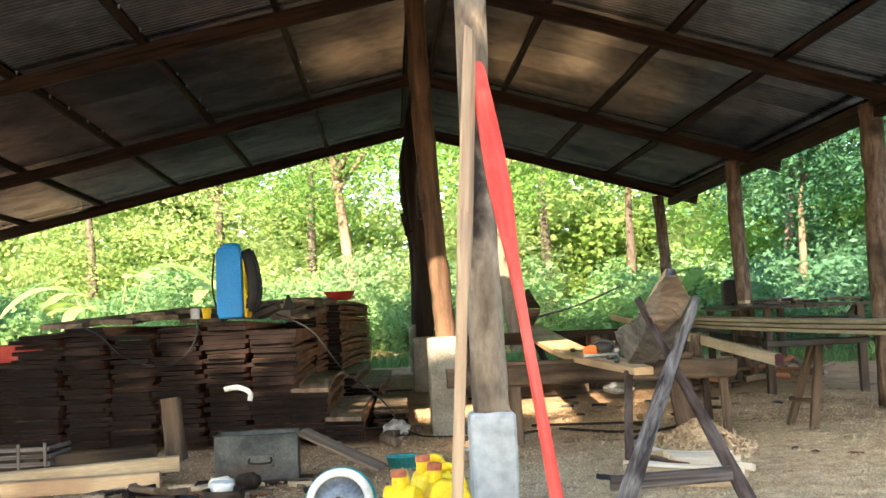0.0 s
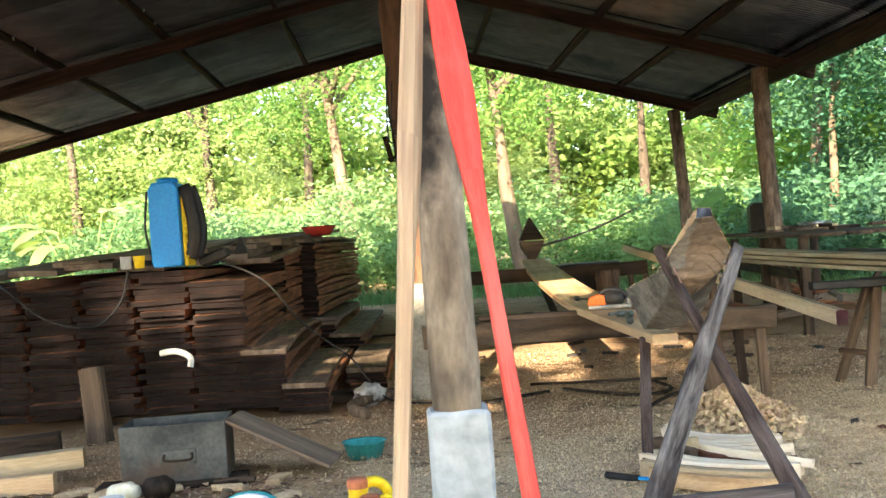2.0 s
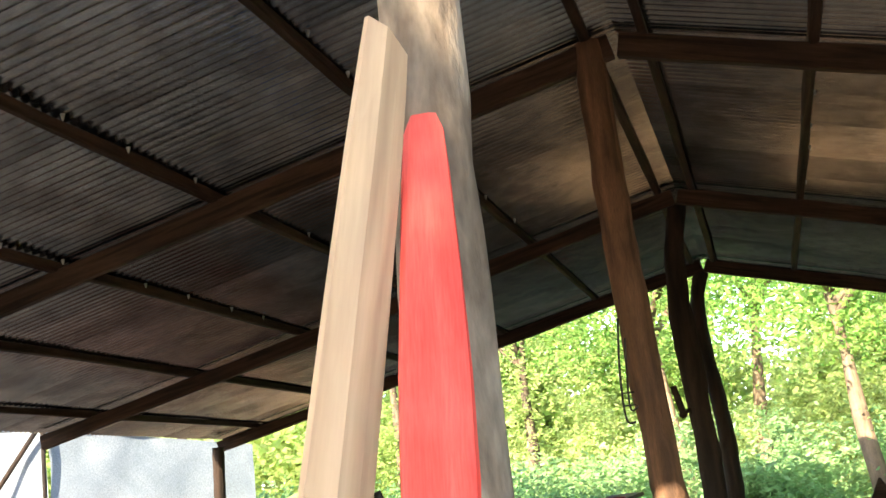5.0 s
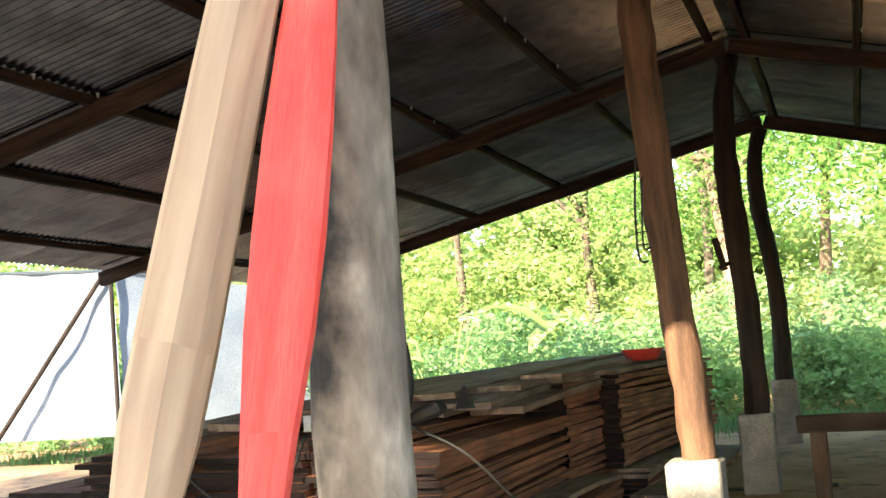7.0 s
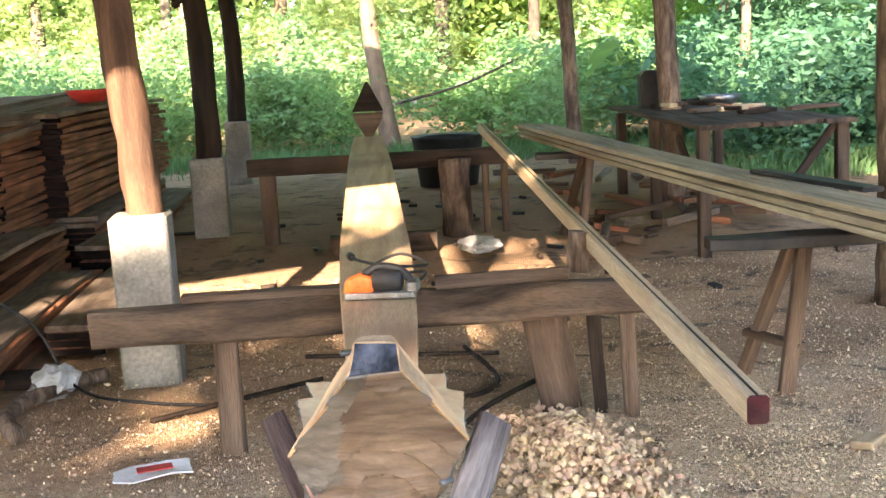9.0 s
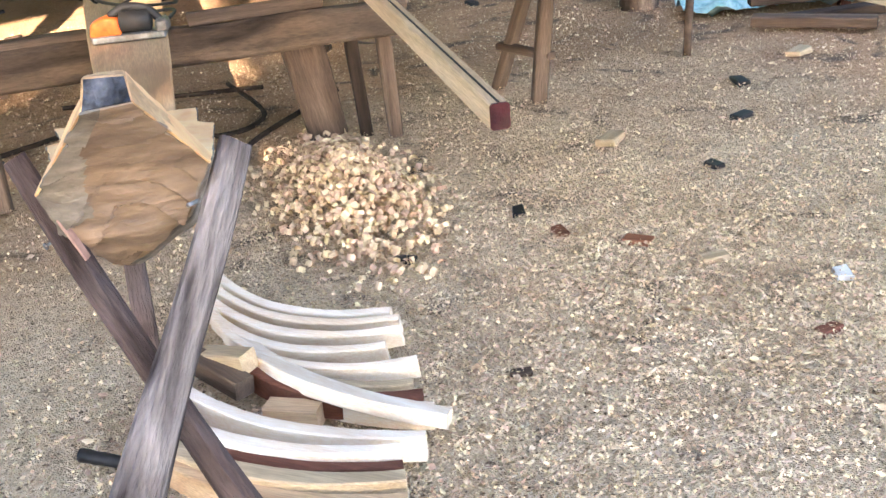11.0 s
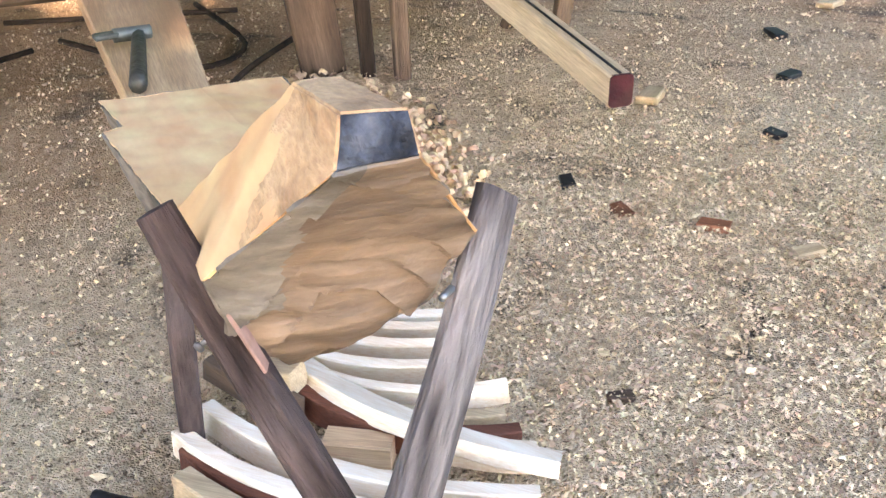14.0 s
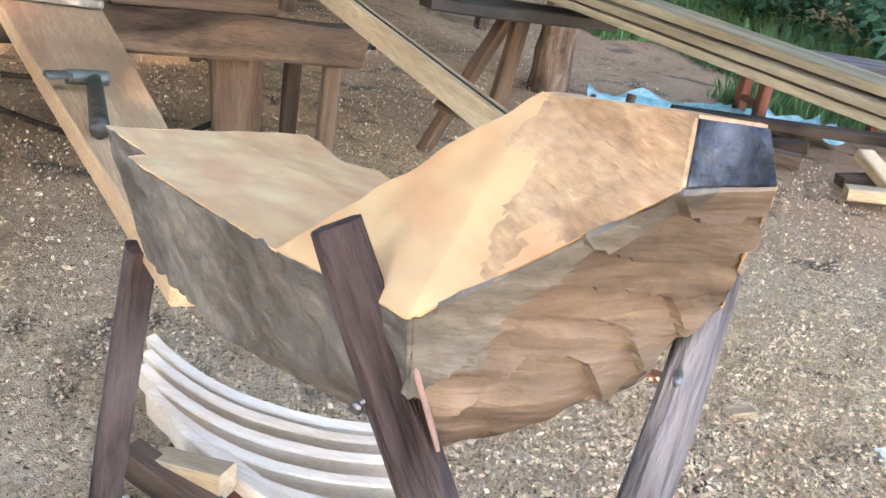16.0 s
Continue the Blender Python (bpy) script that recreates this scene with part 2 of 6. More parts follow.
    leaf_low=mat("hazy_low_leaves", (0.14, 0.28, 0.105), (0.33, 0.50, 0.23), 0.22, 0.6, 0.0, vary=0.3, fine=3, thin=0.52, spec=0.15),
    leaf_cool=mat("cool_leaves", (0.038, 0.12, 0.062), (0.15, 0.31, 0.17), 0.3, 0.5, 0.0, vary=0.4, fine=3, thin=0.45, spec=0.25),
    grass=mat("grass_blades", (0.10, 0.22, 0.07), (0.22, 0.38, 0.16), 0.4, 0.6, 0.0, vary=0.4, fine=3, thin=0.3),
)


def ground_material():
    m = bpy.data.materials.new("trodden_earth")
    m.use_nodes = True
    n, l = m.node_tree.nodes, m.node_tree.links
    p = n["Principled BSDF"]
    tc = n.new("ShaderNodeTexCoord")

    def noi(scale, detail=6, dist=0.0):
        t = n.new("ShaderNodeTexNoise")
        t.inputs["Scale"].default_value, t.inputs["Detail"].default_value, t.inputs["Distortion"].default_value = scale, detail, dist
        l.new(tc.outputs["Object"], t.inputs[0])
        return t.outputs[0]

    def ramp(src, lo, hi, ca=(0, 0, 0), cb=(1, 1, 1)):
        r = n.new("ShaderNodeValToRGB")
        r.color_ramp.elements[0].position, r.color_ramp.elements[1].position = lo, hi
        r.color_ramp.elements[0].color, r.color_ramp.elements[1].color = (*ca, 1), (*cb, 1)
        l.new(src, r.inputs[0])
        return r.outputs[0]

    def mix(f, a, b):
        x = n.new("ShaderNodeMix")
        x.data_type = "RGBA"
        l.new(f, x.inputs["Factor"])
        l.new(a, x.inputs["A"])
        l.new(b, x.inputs["B"])
        return x.outputs["Result"]

    def flat(c):
        r = n.new("ShaderNodeRGB")
        r.outputs[0].default_value = (*c, 1)
        return r.outputs[0]

    # brown earth, and pale sawdust trodden in round the working place
    # sawdust is lightened and earth darkened to paint in skylight near the roof edge
    earth = ramp(noi(1.3, 8, 0.5), 0.35, 0.68, (0.31, 0.172, 0.09), (0.53, 0.33, 0.185))
    far = n.new("ShaderNodeVectorMath")
    far.operation = "DISTANCE"
    l.new(tc.outputs["Object"], far.inputs[0])
    far.inputs[1].default_value = (2.8, 5.2, 0)
    edge = n.new("ShaderNodeMath")
    edge.operation = "MULTIPLY_ADD"
    l.new(noi(0.9, 6), edge.inputs[0])
    edge.inputs[1].default_value = -3.0
    l.new(far.outputs["Value"], edge.inputs[2])
    spread = n.new("ShaderNodeMapRange")
    spread.inputs["From Min"].default_value, spread.inputs["From Max"].default_value = 0.2, 1.8
    spread.inputs["To Min"].default_value, spread.inputs["To Max"].default_value = 1.0, 0.12
    l.new(edge.outputs[0], spread.inputs[0])
    dust = ramp(noi(30, 6), 0.3, 0.7, (0.56, 0.425, 0.26), (0.88, 0.72, 0.50))
    sand = mix(spread.outputs[0], earth, dust)
    dark = mix(ramp(noi(4, 9, 1.2), 0.55, 0.70), sand, flat((0.11, 0.085, 0.066)))

    def cells(scale, lo, hi):
        v = n.new("ShaderNodeTexVoronoi")
        v.inputs["Scale"].default_value = scale
        l.new(tc.outputs["Object"], v.inputs[0])
        k = n.new("ShaderNodeMath")
        k.operation = "MULTIPLY"
        l.new(ramp(v.outputs["Color"], lo, hi), k.inputs[0])
        l.new(spread.outputs[0], k.inputs[1])
        return v, k.outputs[0]

    vor, pick = cells(190, 0.60, 0.74)
    wide, pick_wide = cells(90, 0.74, 0.84)
    fleck = mix(pick, dark, flat((0.78, 0.61, 0.40)))
    fleck = mix(pick_wide, fleck, flat((0.74, 0.57, 0.37)))
    grit = mix(ramp(noi(85, 4), 0.58, 0.68), fleck, flat((0.16, 0.108, 0.064)))
    l.new(grit, p.inputs["Base Color"])
    p.inputs["Roughness"].default_value = 0.95
    p.inputs["Specular IOR Level"].default_value = 0.15
    add = n.new("ShaderNodeMath")
    add.operation = "MULTIPLY_ADD"
    l.new(noi(22, 8), add.inputs[0])
    add.inputs[1].default_value = 2.5
    l.new(vor.outputs["Distance"], add.inputs[2])
    bp = n.new("ShaderNodeBump")
    bp.inputs["Strength"].default_value, bp.inputs["Distance"].default_value = 0.8, 0.02
    l.new(add.outputs[0], bp.inputs["Height"])
    l.new(bp.outputs[0], p.inputs["Normal"])
    return m


M["ground"] = ground_material()


def char(m, centre, stretch, reach):
    """A burnt patch with a ragged edge round one spot of a post."""
    n, l = m.node_tree.nodes, m.node_tree.links
    p = n["Principled BSDF"]
    was = p.inputs["Base Color"].links[0].from_socket
    tc = n.new("ShaderNodeTexCoord")
    mp = n.new("ShaderNodeMapping")
    mp.inputs["Location"].default_value = [-c * s for c, s in zip(centre, stretch)]
    mp.inputs["Scale"].default_value = stretch
    l.new(tc.outputs["Object"], mp.inputs[0])
    ln = n.new("ShaderNodeVectorMath")
    ln.operation = "LENGTH"
    l.new(mp.outputs[0], ln.inputs[0])
    ns = n.new("ShaderNodeTexNoise")
    ns.inputs["Scale"].default_value, ns.inputs["Detail"].default_value = 14, 7
    l.new(tc.outputs["Object"], ns.inputs[0])
    ad = n.new("ShaderNodeMath")
    ad.operation = "MULTIPLY_ADD"
    l.new(ns.outputs[0], ad.inputs[0])
    ad.inputs[1].default_value = 0.22
    l.new(ln.outputs["Value"], ad.inputs[2])
    mr = n.new("ShaderNodeMapRange")
    mr.inputs["From Min"].default_value, mr.inputs["From Max"].default_value = reach + 0.02, reach + 0.13
    mr.inputs["To Min"].default_value, mr.inputs["To Max"].default_value = 0.92, 0.0
    l.new(ad.outputs[0], mr.inputs[0])
    mx = n.new("ShaderNodeMix")
    mx.data_type = "RGBA"
    l.new(mr.outputs[0], mx.inputs["Factor"])
    l.new(was, mx.inputs["A"])
    mx.inputs["B"].default_value = (0.018, 0.016, 0.016, 1)
    l.new(mx.outputs["Result"], p.inputs["Base Color"])


char(M["post"], (0.84, 4.97, 1.50), (2.0, 0.9, 0.36), 0.15)
char(M["post"], (0.95, 4.98, 2.6), (2.6, 0.9, 0.30), 0.05)

# ---- makers ----
def thing(name, base, label, category, group="", kind=""):
    e = new(name)
    e.empty_display_size = 0.1
    e.location = base
    return tagged(e, label, category, group, kind)


def attach(name, me, material, parent, m=None, label=""):
    ob = new(name, me)
    if not me.materials:
        me.materials.append(material)
    off = Vector((0, 0, 0))
    up = parent
    while up is not None:
        off += Vector(up.location)
        up = up.parent
    ob.parent = parent
    ob.matrix_basis = Matrix.Translation(-off) @ (m or Matrix())
    if label:
        ob["label"] = label
    return ob


def mesh_of(bm, name, smooth=False):
    bmesh.ops.recalc_face_normals(bm, faces=bm.faces)
    me = bpy.data.meshes.new(name)
    bm.to_mesh(me)
    bm.free()
    if smooth:
        me.polygons.foreach_set("use_smooth", [True] * len(me.polygons))
    return me


def part(name, bm, material, parent, label="", m=None, smooth=False):
    return attach(name, mesh_of(bm, name, smooth), material, parent, m, label)


def rings(bm, sections, closed=True):
    """Join rings of points into a skin with end caps."""
    vs = [[bm.verts.new(p) for p in s] for s in sections]
    k = len(vs[0])
    for a, b in zip(vs, vs[1:]):
        for i in range(k):
            bm.faces.new((a[i], a[(i + 1) % k], b[(i + 1) % k], b[i]))
    if closed:
        bm.faces.new(vs[0][::-1])
        bm.faces.new(vs[-1])


def along(p0, p1, roll=0.0):
    """Pose whose x axis runs from p0 to p1, with z as near up as it can be."""
    a, b = Vector(p0), Vector(p1)
    x = (b - a).normalized()
    ref = Vector((0, 0, 1)) if abs(x.z) < 0.95 else Vector((0, -1, 0))
    y = ref.cross(x).normalized()
    z = x.cross(y)
    m = Matrix((x, y, z)).transposed().to_4x4()
    return Matrix.Translation(a) @ m @ Matrix.Rotation(radians(roll), 4, "X")


def board_bm(length, w, h, cham=0.006, seg=6, rough=0.003, taper=1.0, bend=0.0, side_bend=0.0, seed=0):
    bm = bmesh.new()
    secs = []
    for i in range(seg + 1):
        f = i / seg
        s = 1 + (taper - 1) * f
        ww, hh = w * s / 2, h * s / 2
        c = min(cham, hh * 0.6, ww * 0.6)
        zz = bend * 4 * f * (1 - f)
        yy = side_bend * 4 * f * (1 - f)
        sec = []
        for (y, z) in ((-ww + c, -hh), (ww - c, -hh), (ww, -hh + c), (ww, hh - c), (ww - c, hh), (-ww + c, hh), (-ww, hh - c), (-ww, -hh + c)):
            d = noise.noise_vector(Vector((f * length * 3 + seed * 9.1, y * 9 + seed, z * 9))) * rough
            sec.append((f * length + (d.x if i in (0, seg) else 0), y + yy + d.y, z + zz + d.z))
        secs.append(sec)
    rings(bm, secs)
    return bm


def beam(name, p0, p1, w, h, material, parent, roll=0.0, label="", **kw):
    length = (Vector(p1) - Vector(p0)).length
    kw.setdefault("seed", (p0[0] * 3.3 + p0[1] * 1.7 + p1[2] * 5) % 50)
    return part(name, board_bm(length, w, h, **kw), material, parent, label, along(p0, p1, roll))


def tube(bm, pts, radii, sides=10, wob=0.0, seed=0.0, squash=1.0):
    secs = []
    n = len(pts)
    pts = [Vector(p) for p in pts]
    for i, p in enumerate(pts):
        d = (pts[min(i + 1, n - 1)] - pts[max(i - 1, 0)]).normalized()
        ref = Vector((0, 0, 1)) if abs(d.z) < 0.9 else Vector((1, 0, 0))
        a = ref.cross(d).normalized()
        b = d.cross(a)
        sec = []
        for k in range(sides):
            t = 2 * math.pi * k / sides
            r = radii[i] * (1 + wob * noise.noise(Vector((math.cos(t) * 1.5 + seed, math.sin(t) * 1.5, i * 0.7 + seed * 3))))
            sec.append(p + a * (r * math.cos(t)) + b * (r * squash * math.sin(t)))
        secs.append(sec)
    rings(bm, secs)
    return bm


def curve_pts(ctrl, n):
    """A smooth line through a few points."""
    c = [Vector(p) for p in ctrl]
    out = []
    for i in range(n + 1):
        f = i / n * (len(c) - 1)
        k = min(int(f), len(c) - 2)
        u = f - k
        p0, p1, p2, p3 = c[max(k - 1, 0)], c[k], c[k + 1], c[min(k + 2, len(c) - 1)]
        out.append(0.5 * ((2 * p1) + (p2 - p0) * u + (2 * p0 - 5 * p1 + 4 * p2 - p3) * u * u + (3 * p1 - p0 - 3 * p2 + p3) * u ** 3))
    return out


def rod(name, ctrl, r, material, parent, n=10, sides=8, label="", taper=1.0, wob=0.0, seed=0.0):
    pts = curve_pts(ctrl, n)
    rad = [r * (1 + (taper - 1) * i / n) for i in range(n + 1)]
    return part(name, tube(bmesh.new(), pts, rad, sides, wob, seed), material, parent, label, smooth=True)


def lathe(bm, profile, centre=(0, 0, 0), sides=24, squash=1.0):
    secs = []
    for r, z in profile:
        secs.append([(centre[0] + r * math.cos(2 * math.pi * k / sides), centre[1] + r * squash * math.sin(2 * math.pi * k / sides), centre[2] + z) for k in range(sides)])
    rings(bm, secs)
    return bm


def prism(bm, outline, depth):
    """Outline in x, z pushed along y, centred."""
    rings(bm, [[(x, -depth / 2, z) for x, z in outline], [(x, depth / 2, z) for x, z in outline]])
    return bm


def bevelled(bm, w=0.004, seg=1):
    bmesh.ops.bevel(bm, geom=bm.edges[:], offset=w, segments=seg, affect="EDGES", profile=0.6)
    return bm


def box(size, cham=0.005, seg=1):
    bm = bmesh.new()
    bmesh.ops.create_cube(bm, size=1)
    for v in bm.verts:
        v.co = Vector((v.co.x * size[0], v.co.y * size[1], v.co.z * size[2]))
    if cham:
        bevelled(bm, cham, seg)
    return bm


def jag(bm, amount, freq=20.0, seed=0.0):
    for v in bm.verts:
        v.co += noise.noise_vector(v.co * freq + Vector((seed, seed, seed))) * amount
    return bm


def rise(y):
    t = min(max((y - 9.0) / 6.0, 0), 1)
    d = min(max((5.3 - y) / 1.5, 0), 1)
    return 0.2 * t * t * (3 - 2 * t) - 0.07 * d * d * (3 - 2 * d)


# ---- ground ----
def build_ground():
    bm = bmesh.new()
    xs = [-900, -200, -60, -25, -14] + [-9 + i * 0.25 for i in range(73)] + [11, 14, 25, 60, 200, 900]
    ys = [-900, -200, -60, -25, -8, -4] + [-2 + i * 0.25 for i in range(81)] + [20, 24, 30, 60, 200, 900]
    grid = [[bm.verts.new((x, y, rise(y) + (0.012 * noise.noise(Vector((x * 0.9, y * 0.9, 0))) + 0.006 * noise.noise(Vector((x * 4, y * 4, 1))) if abs(x) < 12 and -3 < y < 20 else 0) - 0.006)) for x in xs] for y in ys]
    for a, b in zip(grid, grid[1:]):
        for i in range(len(xs) - 1):
            bm.faces.new((a[i], a[i + 1], b[i + 1], b[i]))
    ob = new("ground", mesh_of(bm, "ground", True))
    ob.data.materials.append(M["ground"])
    tagged(ob, "trodden sandy earth strewn with sawdust and wood shavings", "ground", kind="structure")


build_ground()

# ---- shed ----
SHED = Matrix.Translation((0.885, 5.15, 0)) @ Matrix.Rotation(radians(3.55), 4, "Z")
RIDGE, LEFT, RIGHT = 3.62, 0.218, 0.285   # height under the sheets, slopes
V0, V1, UL, UR = -0.35, 10.9, -6.1, 4.15


def roof_z(u):
    return RIDGE + (LEFT * u if u < 0 else -RIGHT * u)


def at(u, v, z):
    return SHED @ Vector((u, v, z))


def build_roof():
    roof = thing("roof", (0.885, 5.15, RIDGE), "corrugated tin roof on dark timber rafters and purlins", "roof", kind="structure")
    n = 16
    w = (V1 - V0) / n
    for side, edge in (("l", UL), ("r", UR)):
        length = abs(edge)
        bm = bmesh.new()
        per = 11
        cols = per * 8 + 1
        verts = []
        for r in range(5):
            uu = edge * r / 4
            row = []
            for c in range(cols):
                f = c / (cols - 1)
                zz = 0.015 * math.cos(f * per * 2 * math.pi)
                row.append(bm.verts.new((uu, (f - 0.5) * (w + 0.07), roof_z(uu) + 0.14 + zz)))
            verts.append(row)
        for a, b in zip(verts, verts[1:]):
            for c in range(cols - 1):
                bm.faces.new((a[c], a[c + 1], b[c + 1], b[c]))
        me = mesh_of(bm, "roof_sheet", True)
        for i in range(n):
            attach("roof_sheet", me, M["tin"], roof, SHED @ Matrix.Translation((0, V0 + w * (i + 0.5), 0.004 * (i % 2))))
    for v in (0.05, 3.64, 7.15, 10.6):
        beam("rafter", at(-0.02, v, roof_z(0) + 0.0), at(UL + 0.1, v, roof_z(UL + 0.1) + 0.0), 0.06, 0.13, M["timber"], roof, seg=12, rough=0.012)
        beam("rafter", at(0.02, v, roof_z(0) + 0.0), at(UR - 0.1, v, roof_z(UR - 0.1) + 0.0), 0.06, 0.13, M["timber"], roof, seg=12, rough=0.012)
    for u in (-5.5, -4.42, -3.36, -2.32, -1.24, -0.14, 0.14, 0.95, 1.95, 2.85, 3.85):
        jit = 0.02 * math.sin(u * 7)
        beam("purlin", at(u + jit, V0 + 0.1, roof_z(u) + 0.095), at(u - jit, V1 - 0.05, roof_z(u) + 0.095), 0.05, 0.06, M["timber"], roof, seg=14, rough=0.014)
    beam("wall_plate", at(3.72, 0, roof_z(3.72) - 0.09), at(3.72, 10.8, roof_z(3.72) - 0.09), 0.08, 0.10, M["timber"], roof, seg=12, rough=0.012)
    tip = bpy.data.meshes.new("roof_nail")
    bm = bmesh.new()
    bmesh.ops.create_cone(bm, cap_ends=True, segments=6, radius1=0.004, radius2=0.011, depth=0.03)
    bm.to_mesh(tip)
    bm.free()
    for k, u in enumerate((-3.36, -2.32, -1.24, 0.95, 1.95, 2.85)):
        for j in range(26):
            if (j * 7 + k * 3) % 5 < 3:
                continue
            v = V0 + 0.25 + j * 0.27 + 0.09 * math.sin(j * 3.1 + k * 2)
            attach("roof_nail", tip, M["steel"], roof, Matrix.Translation(at(u + 0.045 + 0.012 * math.sin(j * 5.0), v, roof_z(u) + 0.112)))
    beam("fascia", at(-0.02, V1, roof_z(0) + 0.06), at(UL, V1, roof_z(UL) + 0.06), 0.04, 0.14, M["timber"], roof, seg=10, rough=0.01)
    beam("fascia", at(0.02, V1, roof_z(0) + 0.06), at(UR, V1, roof_z(UR) + 0.06), 0.04, 0.14, M["timber"], roof, seg=10, rough=0.01)


build_roof()


def post(name, line, radii, material, label, base=None, base_mat="concrete", group="shed posts", squash=1.0, sides=12, wob=0.22, seed=1.0):
    foot = Vector(line[0])
    z0 = rise(foot.y) if base else foot.z
    t = thing(name, (foot.x, foot.y, z0), label, "post", group)
    n = 26
    pts = curve_pts(line, n)
    k = len(radii) - 1
    rad = []
    for i in range(n + 1):
        f = i / n * k
        a = min(int(f), k - 1)
        rad.append(radii[a] + (radii[a + 1] - radii[a]) * (f - a))
    part("post_shaft", tube(bmesh.new(), pts, rad, sides, wob, seed, squash), M[material], t, smooth=True)
    if base:
        w, d, h, cx, cy = base
        bm = box((w, d, h + 0.12), 0.012)
        bmesh.ops.subdivide_edges(bm, edges=bm.edges[:], cuts=2, use_grid_fill=True)
        jag(bm, 0.008, 14, seed)
        part("concrete_base", bm, M[base_mat], t, m=Matrix.Translation((cx, cy, z0 + h / 2 - 0.06)) @ Matrix.Rotation(radians(3.5), 4, "Z"))
    return t


post("wooden_post", [(0.886, 5.035, 0.44), (0.88, 5.035, 1.0), (0.876, 5.04, 1.6), (0.88, 5.06, 2.2), (0.88, 5.08, 3.0), (0.885, 5.1, 3.66)], [0.08, 0.079, 0.074, 0.071, 0.074, 0.07],
     "post", "weathered grey post with charred patch on a whitewashed concrete foot", (0.205, 0.2, 0.465, 0.886, 5.04), "whitewash", seed=2.2, squash=1.02, sides=28, wob=0.12)
post("wooden_post", [(0.655, 8.76, 0.72), (0.635, 8.76, 1.1), (0.59, 8.77, 1.7), (0.555, 8.78, 2.4), (0.53, 8.78, 3.0), (0.52, 8.79, 3.66)], [0.088, 0.082, 0.08, 0.086, 0.084, 0.08],
     "orangepost", "brown wooden post on a tall grey concrete foot", (0.255, 0.23, 0.76, 0.632, 8.745), seed=5.1)
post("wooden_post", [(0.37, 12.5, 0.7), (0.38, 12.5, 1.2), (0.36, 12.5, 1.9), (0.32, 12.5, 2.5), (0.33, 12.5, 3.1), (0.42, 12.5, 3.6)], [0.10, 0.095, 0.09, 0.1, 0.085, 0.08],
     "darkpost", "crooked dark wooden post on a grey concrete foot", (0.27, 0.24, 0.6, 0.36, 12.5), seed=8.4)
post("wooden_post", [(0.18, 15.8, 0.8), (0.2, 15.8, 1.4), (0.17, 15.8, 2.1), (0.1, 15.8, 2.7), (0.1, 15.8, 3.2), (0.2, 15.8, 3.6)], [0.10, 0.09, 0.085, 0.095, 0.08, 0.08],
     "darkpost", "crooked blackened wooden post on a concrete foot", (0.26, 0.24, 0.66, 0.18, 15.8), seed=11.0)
post("log_post", [(4.33, 9.32, -0.05), (4.335, 9.32, 0.6), (4.32, 9.32, 1.3), (4.34, 9.32, 1.9), (4.33, 9.32, 2.55)], [0.105, 0.1, 0.105, 0.098, 0.1], "log", "thick knotty brown log post under the eave", seed=3.0, wob=0.3)
post("log_post", [(4.03, 12.6, 0.05), (4.02, 12.6, 0.7), (3.98, 12.6, 1.5), (3.97, 12.6, 2.1), (3.96, 12.6, 2.55)], [0.095, 0.09, 0.085, 0.085, 0.085], "log", "pale grey log post beside the work table", seed=4.0, wob=0.25)
post("log_post", [(3.82, 16.0, 0.1), (3.80, 16.0, 0.9), (3.77, 16.0, 1.7), (3.72, 16.0, 2.55)], [0.085, 0.08, 0.08, 0.08], "log", "slim grey log post at the far eave", seed=6.0)
post("log_post", [(-5.72, 15.2, 0.1), (-5.7, 15.2, 1.2), (-5.68, 15.2, 2.3)], [0.075, 0.07, 0.07], "darkpost", "dark log post at the far shed corner", seed=7.0)
post("log_post", [(-4.95, 4.8, -0.05), (-4.93, 4.8, 1.2), (-4.95, 4.8, 2.4)], [0.08, 0.075, 0.07], "darkpost", "dark log post under the low eave", seed=9.0)
post("log_post", [(4.62, 5.4, -0.05), (4.6, 5.4, 1.2), (4.6, 5.4, 2.5)], [0.09, 0.085, 0.08], "log", "brown log post under the front eave", seed=10.0)

def post_fittings():
    t = thing("wire_rack", (0.5, 8.72, 1.7), "thin black wire rack hanging on the post", "rack")
    rod("wire", [(0.50, 8.66, 2.2), (0.475, 8.66, 1.95), (0.475, 8.66, 1.72), (0.52, 8.66, 1.70)], 0.006, M["black"], t, n=14, sides=6)
    rod("wire", [(0.52, 8.66, 2.1), (0.50, 8.66, 1.78), (0.54, 8.66, 1.77)], 0.005, M["black"], t, n=10, sides=6)
    for z in (1.78, 1.84):
        rod("rung", [(0.475, 8.66, z), (0.53, 8.66, z)], 0.004, M["black"], t, n=2, sides=6)
    t = thing("wooden_peg", (0.25, 12.45, 2.0), "short dark board nailed to the crooked post", "peg")
    beam("peg_board", (0.18, 12.43, 2.12), (0.24, 12.43, 1.86), 0.05, 0.03, M["darkpost"], t)
    beam("peg_board", (0.2, 12.42, 1.88), (0.3, 12.42, 1.92), 0.03, 0.03, M["darkpost"], t)


post_fittings()

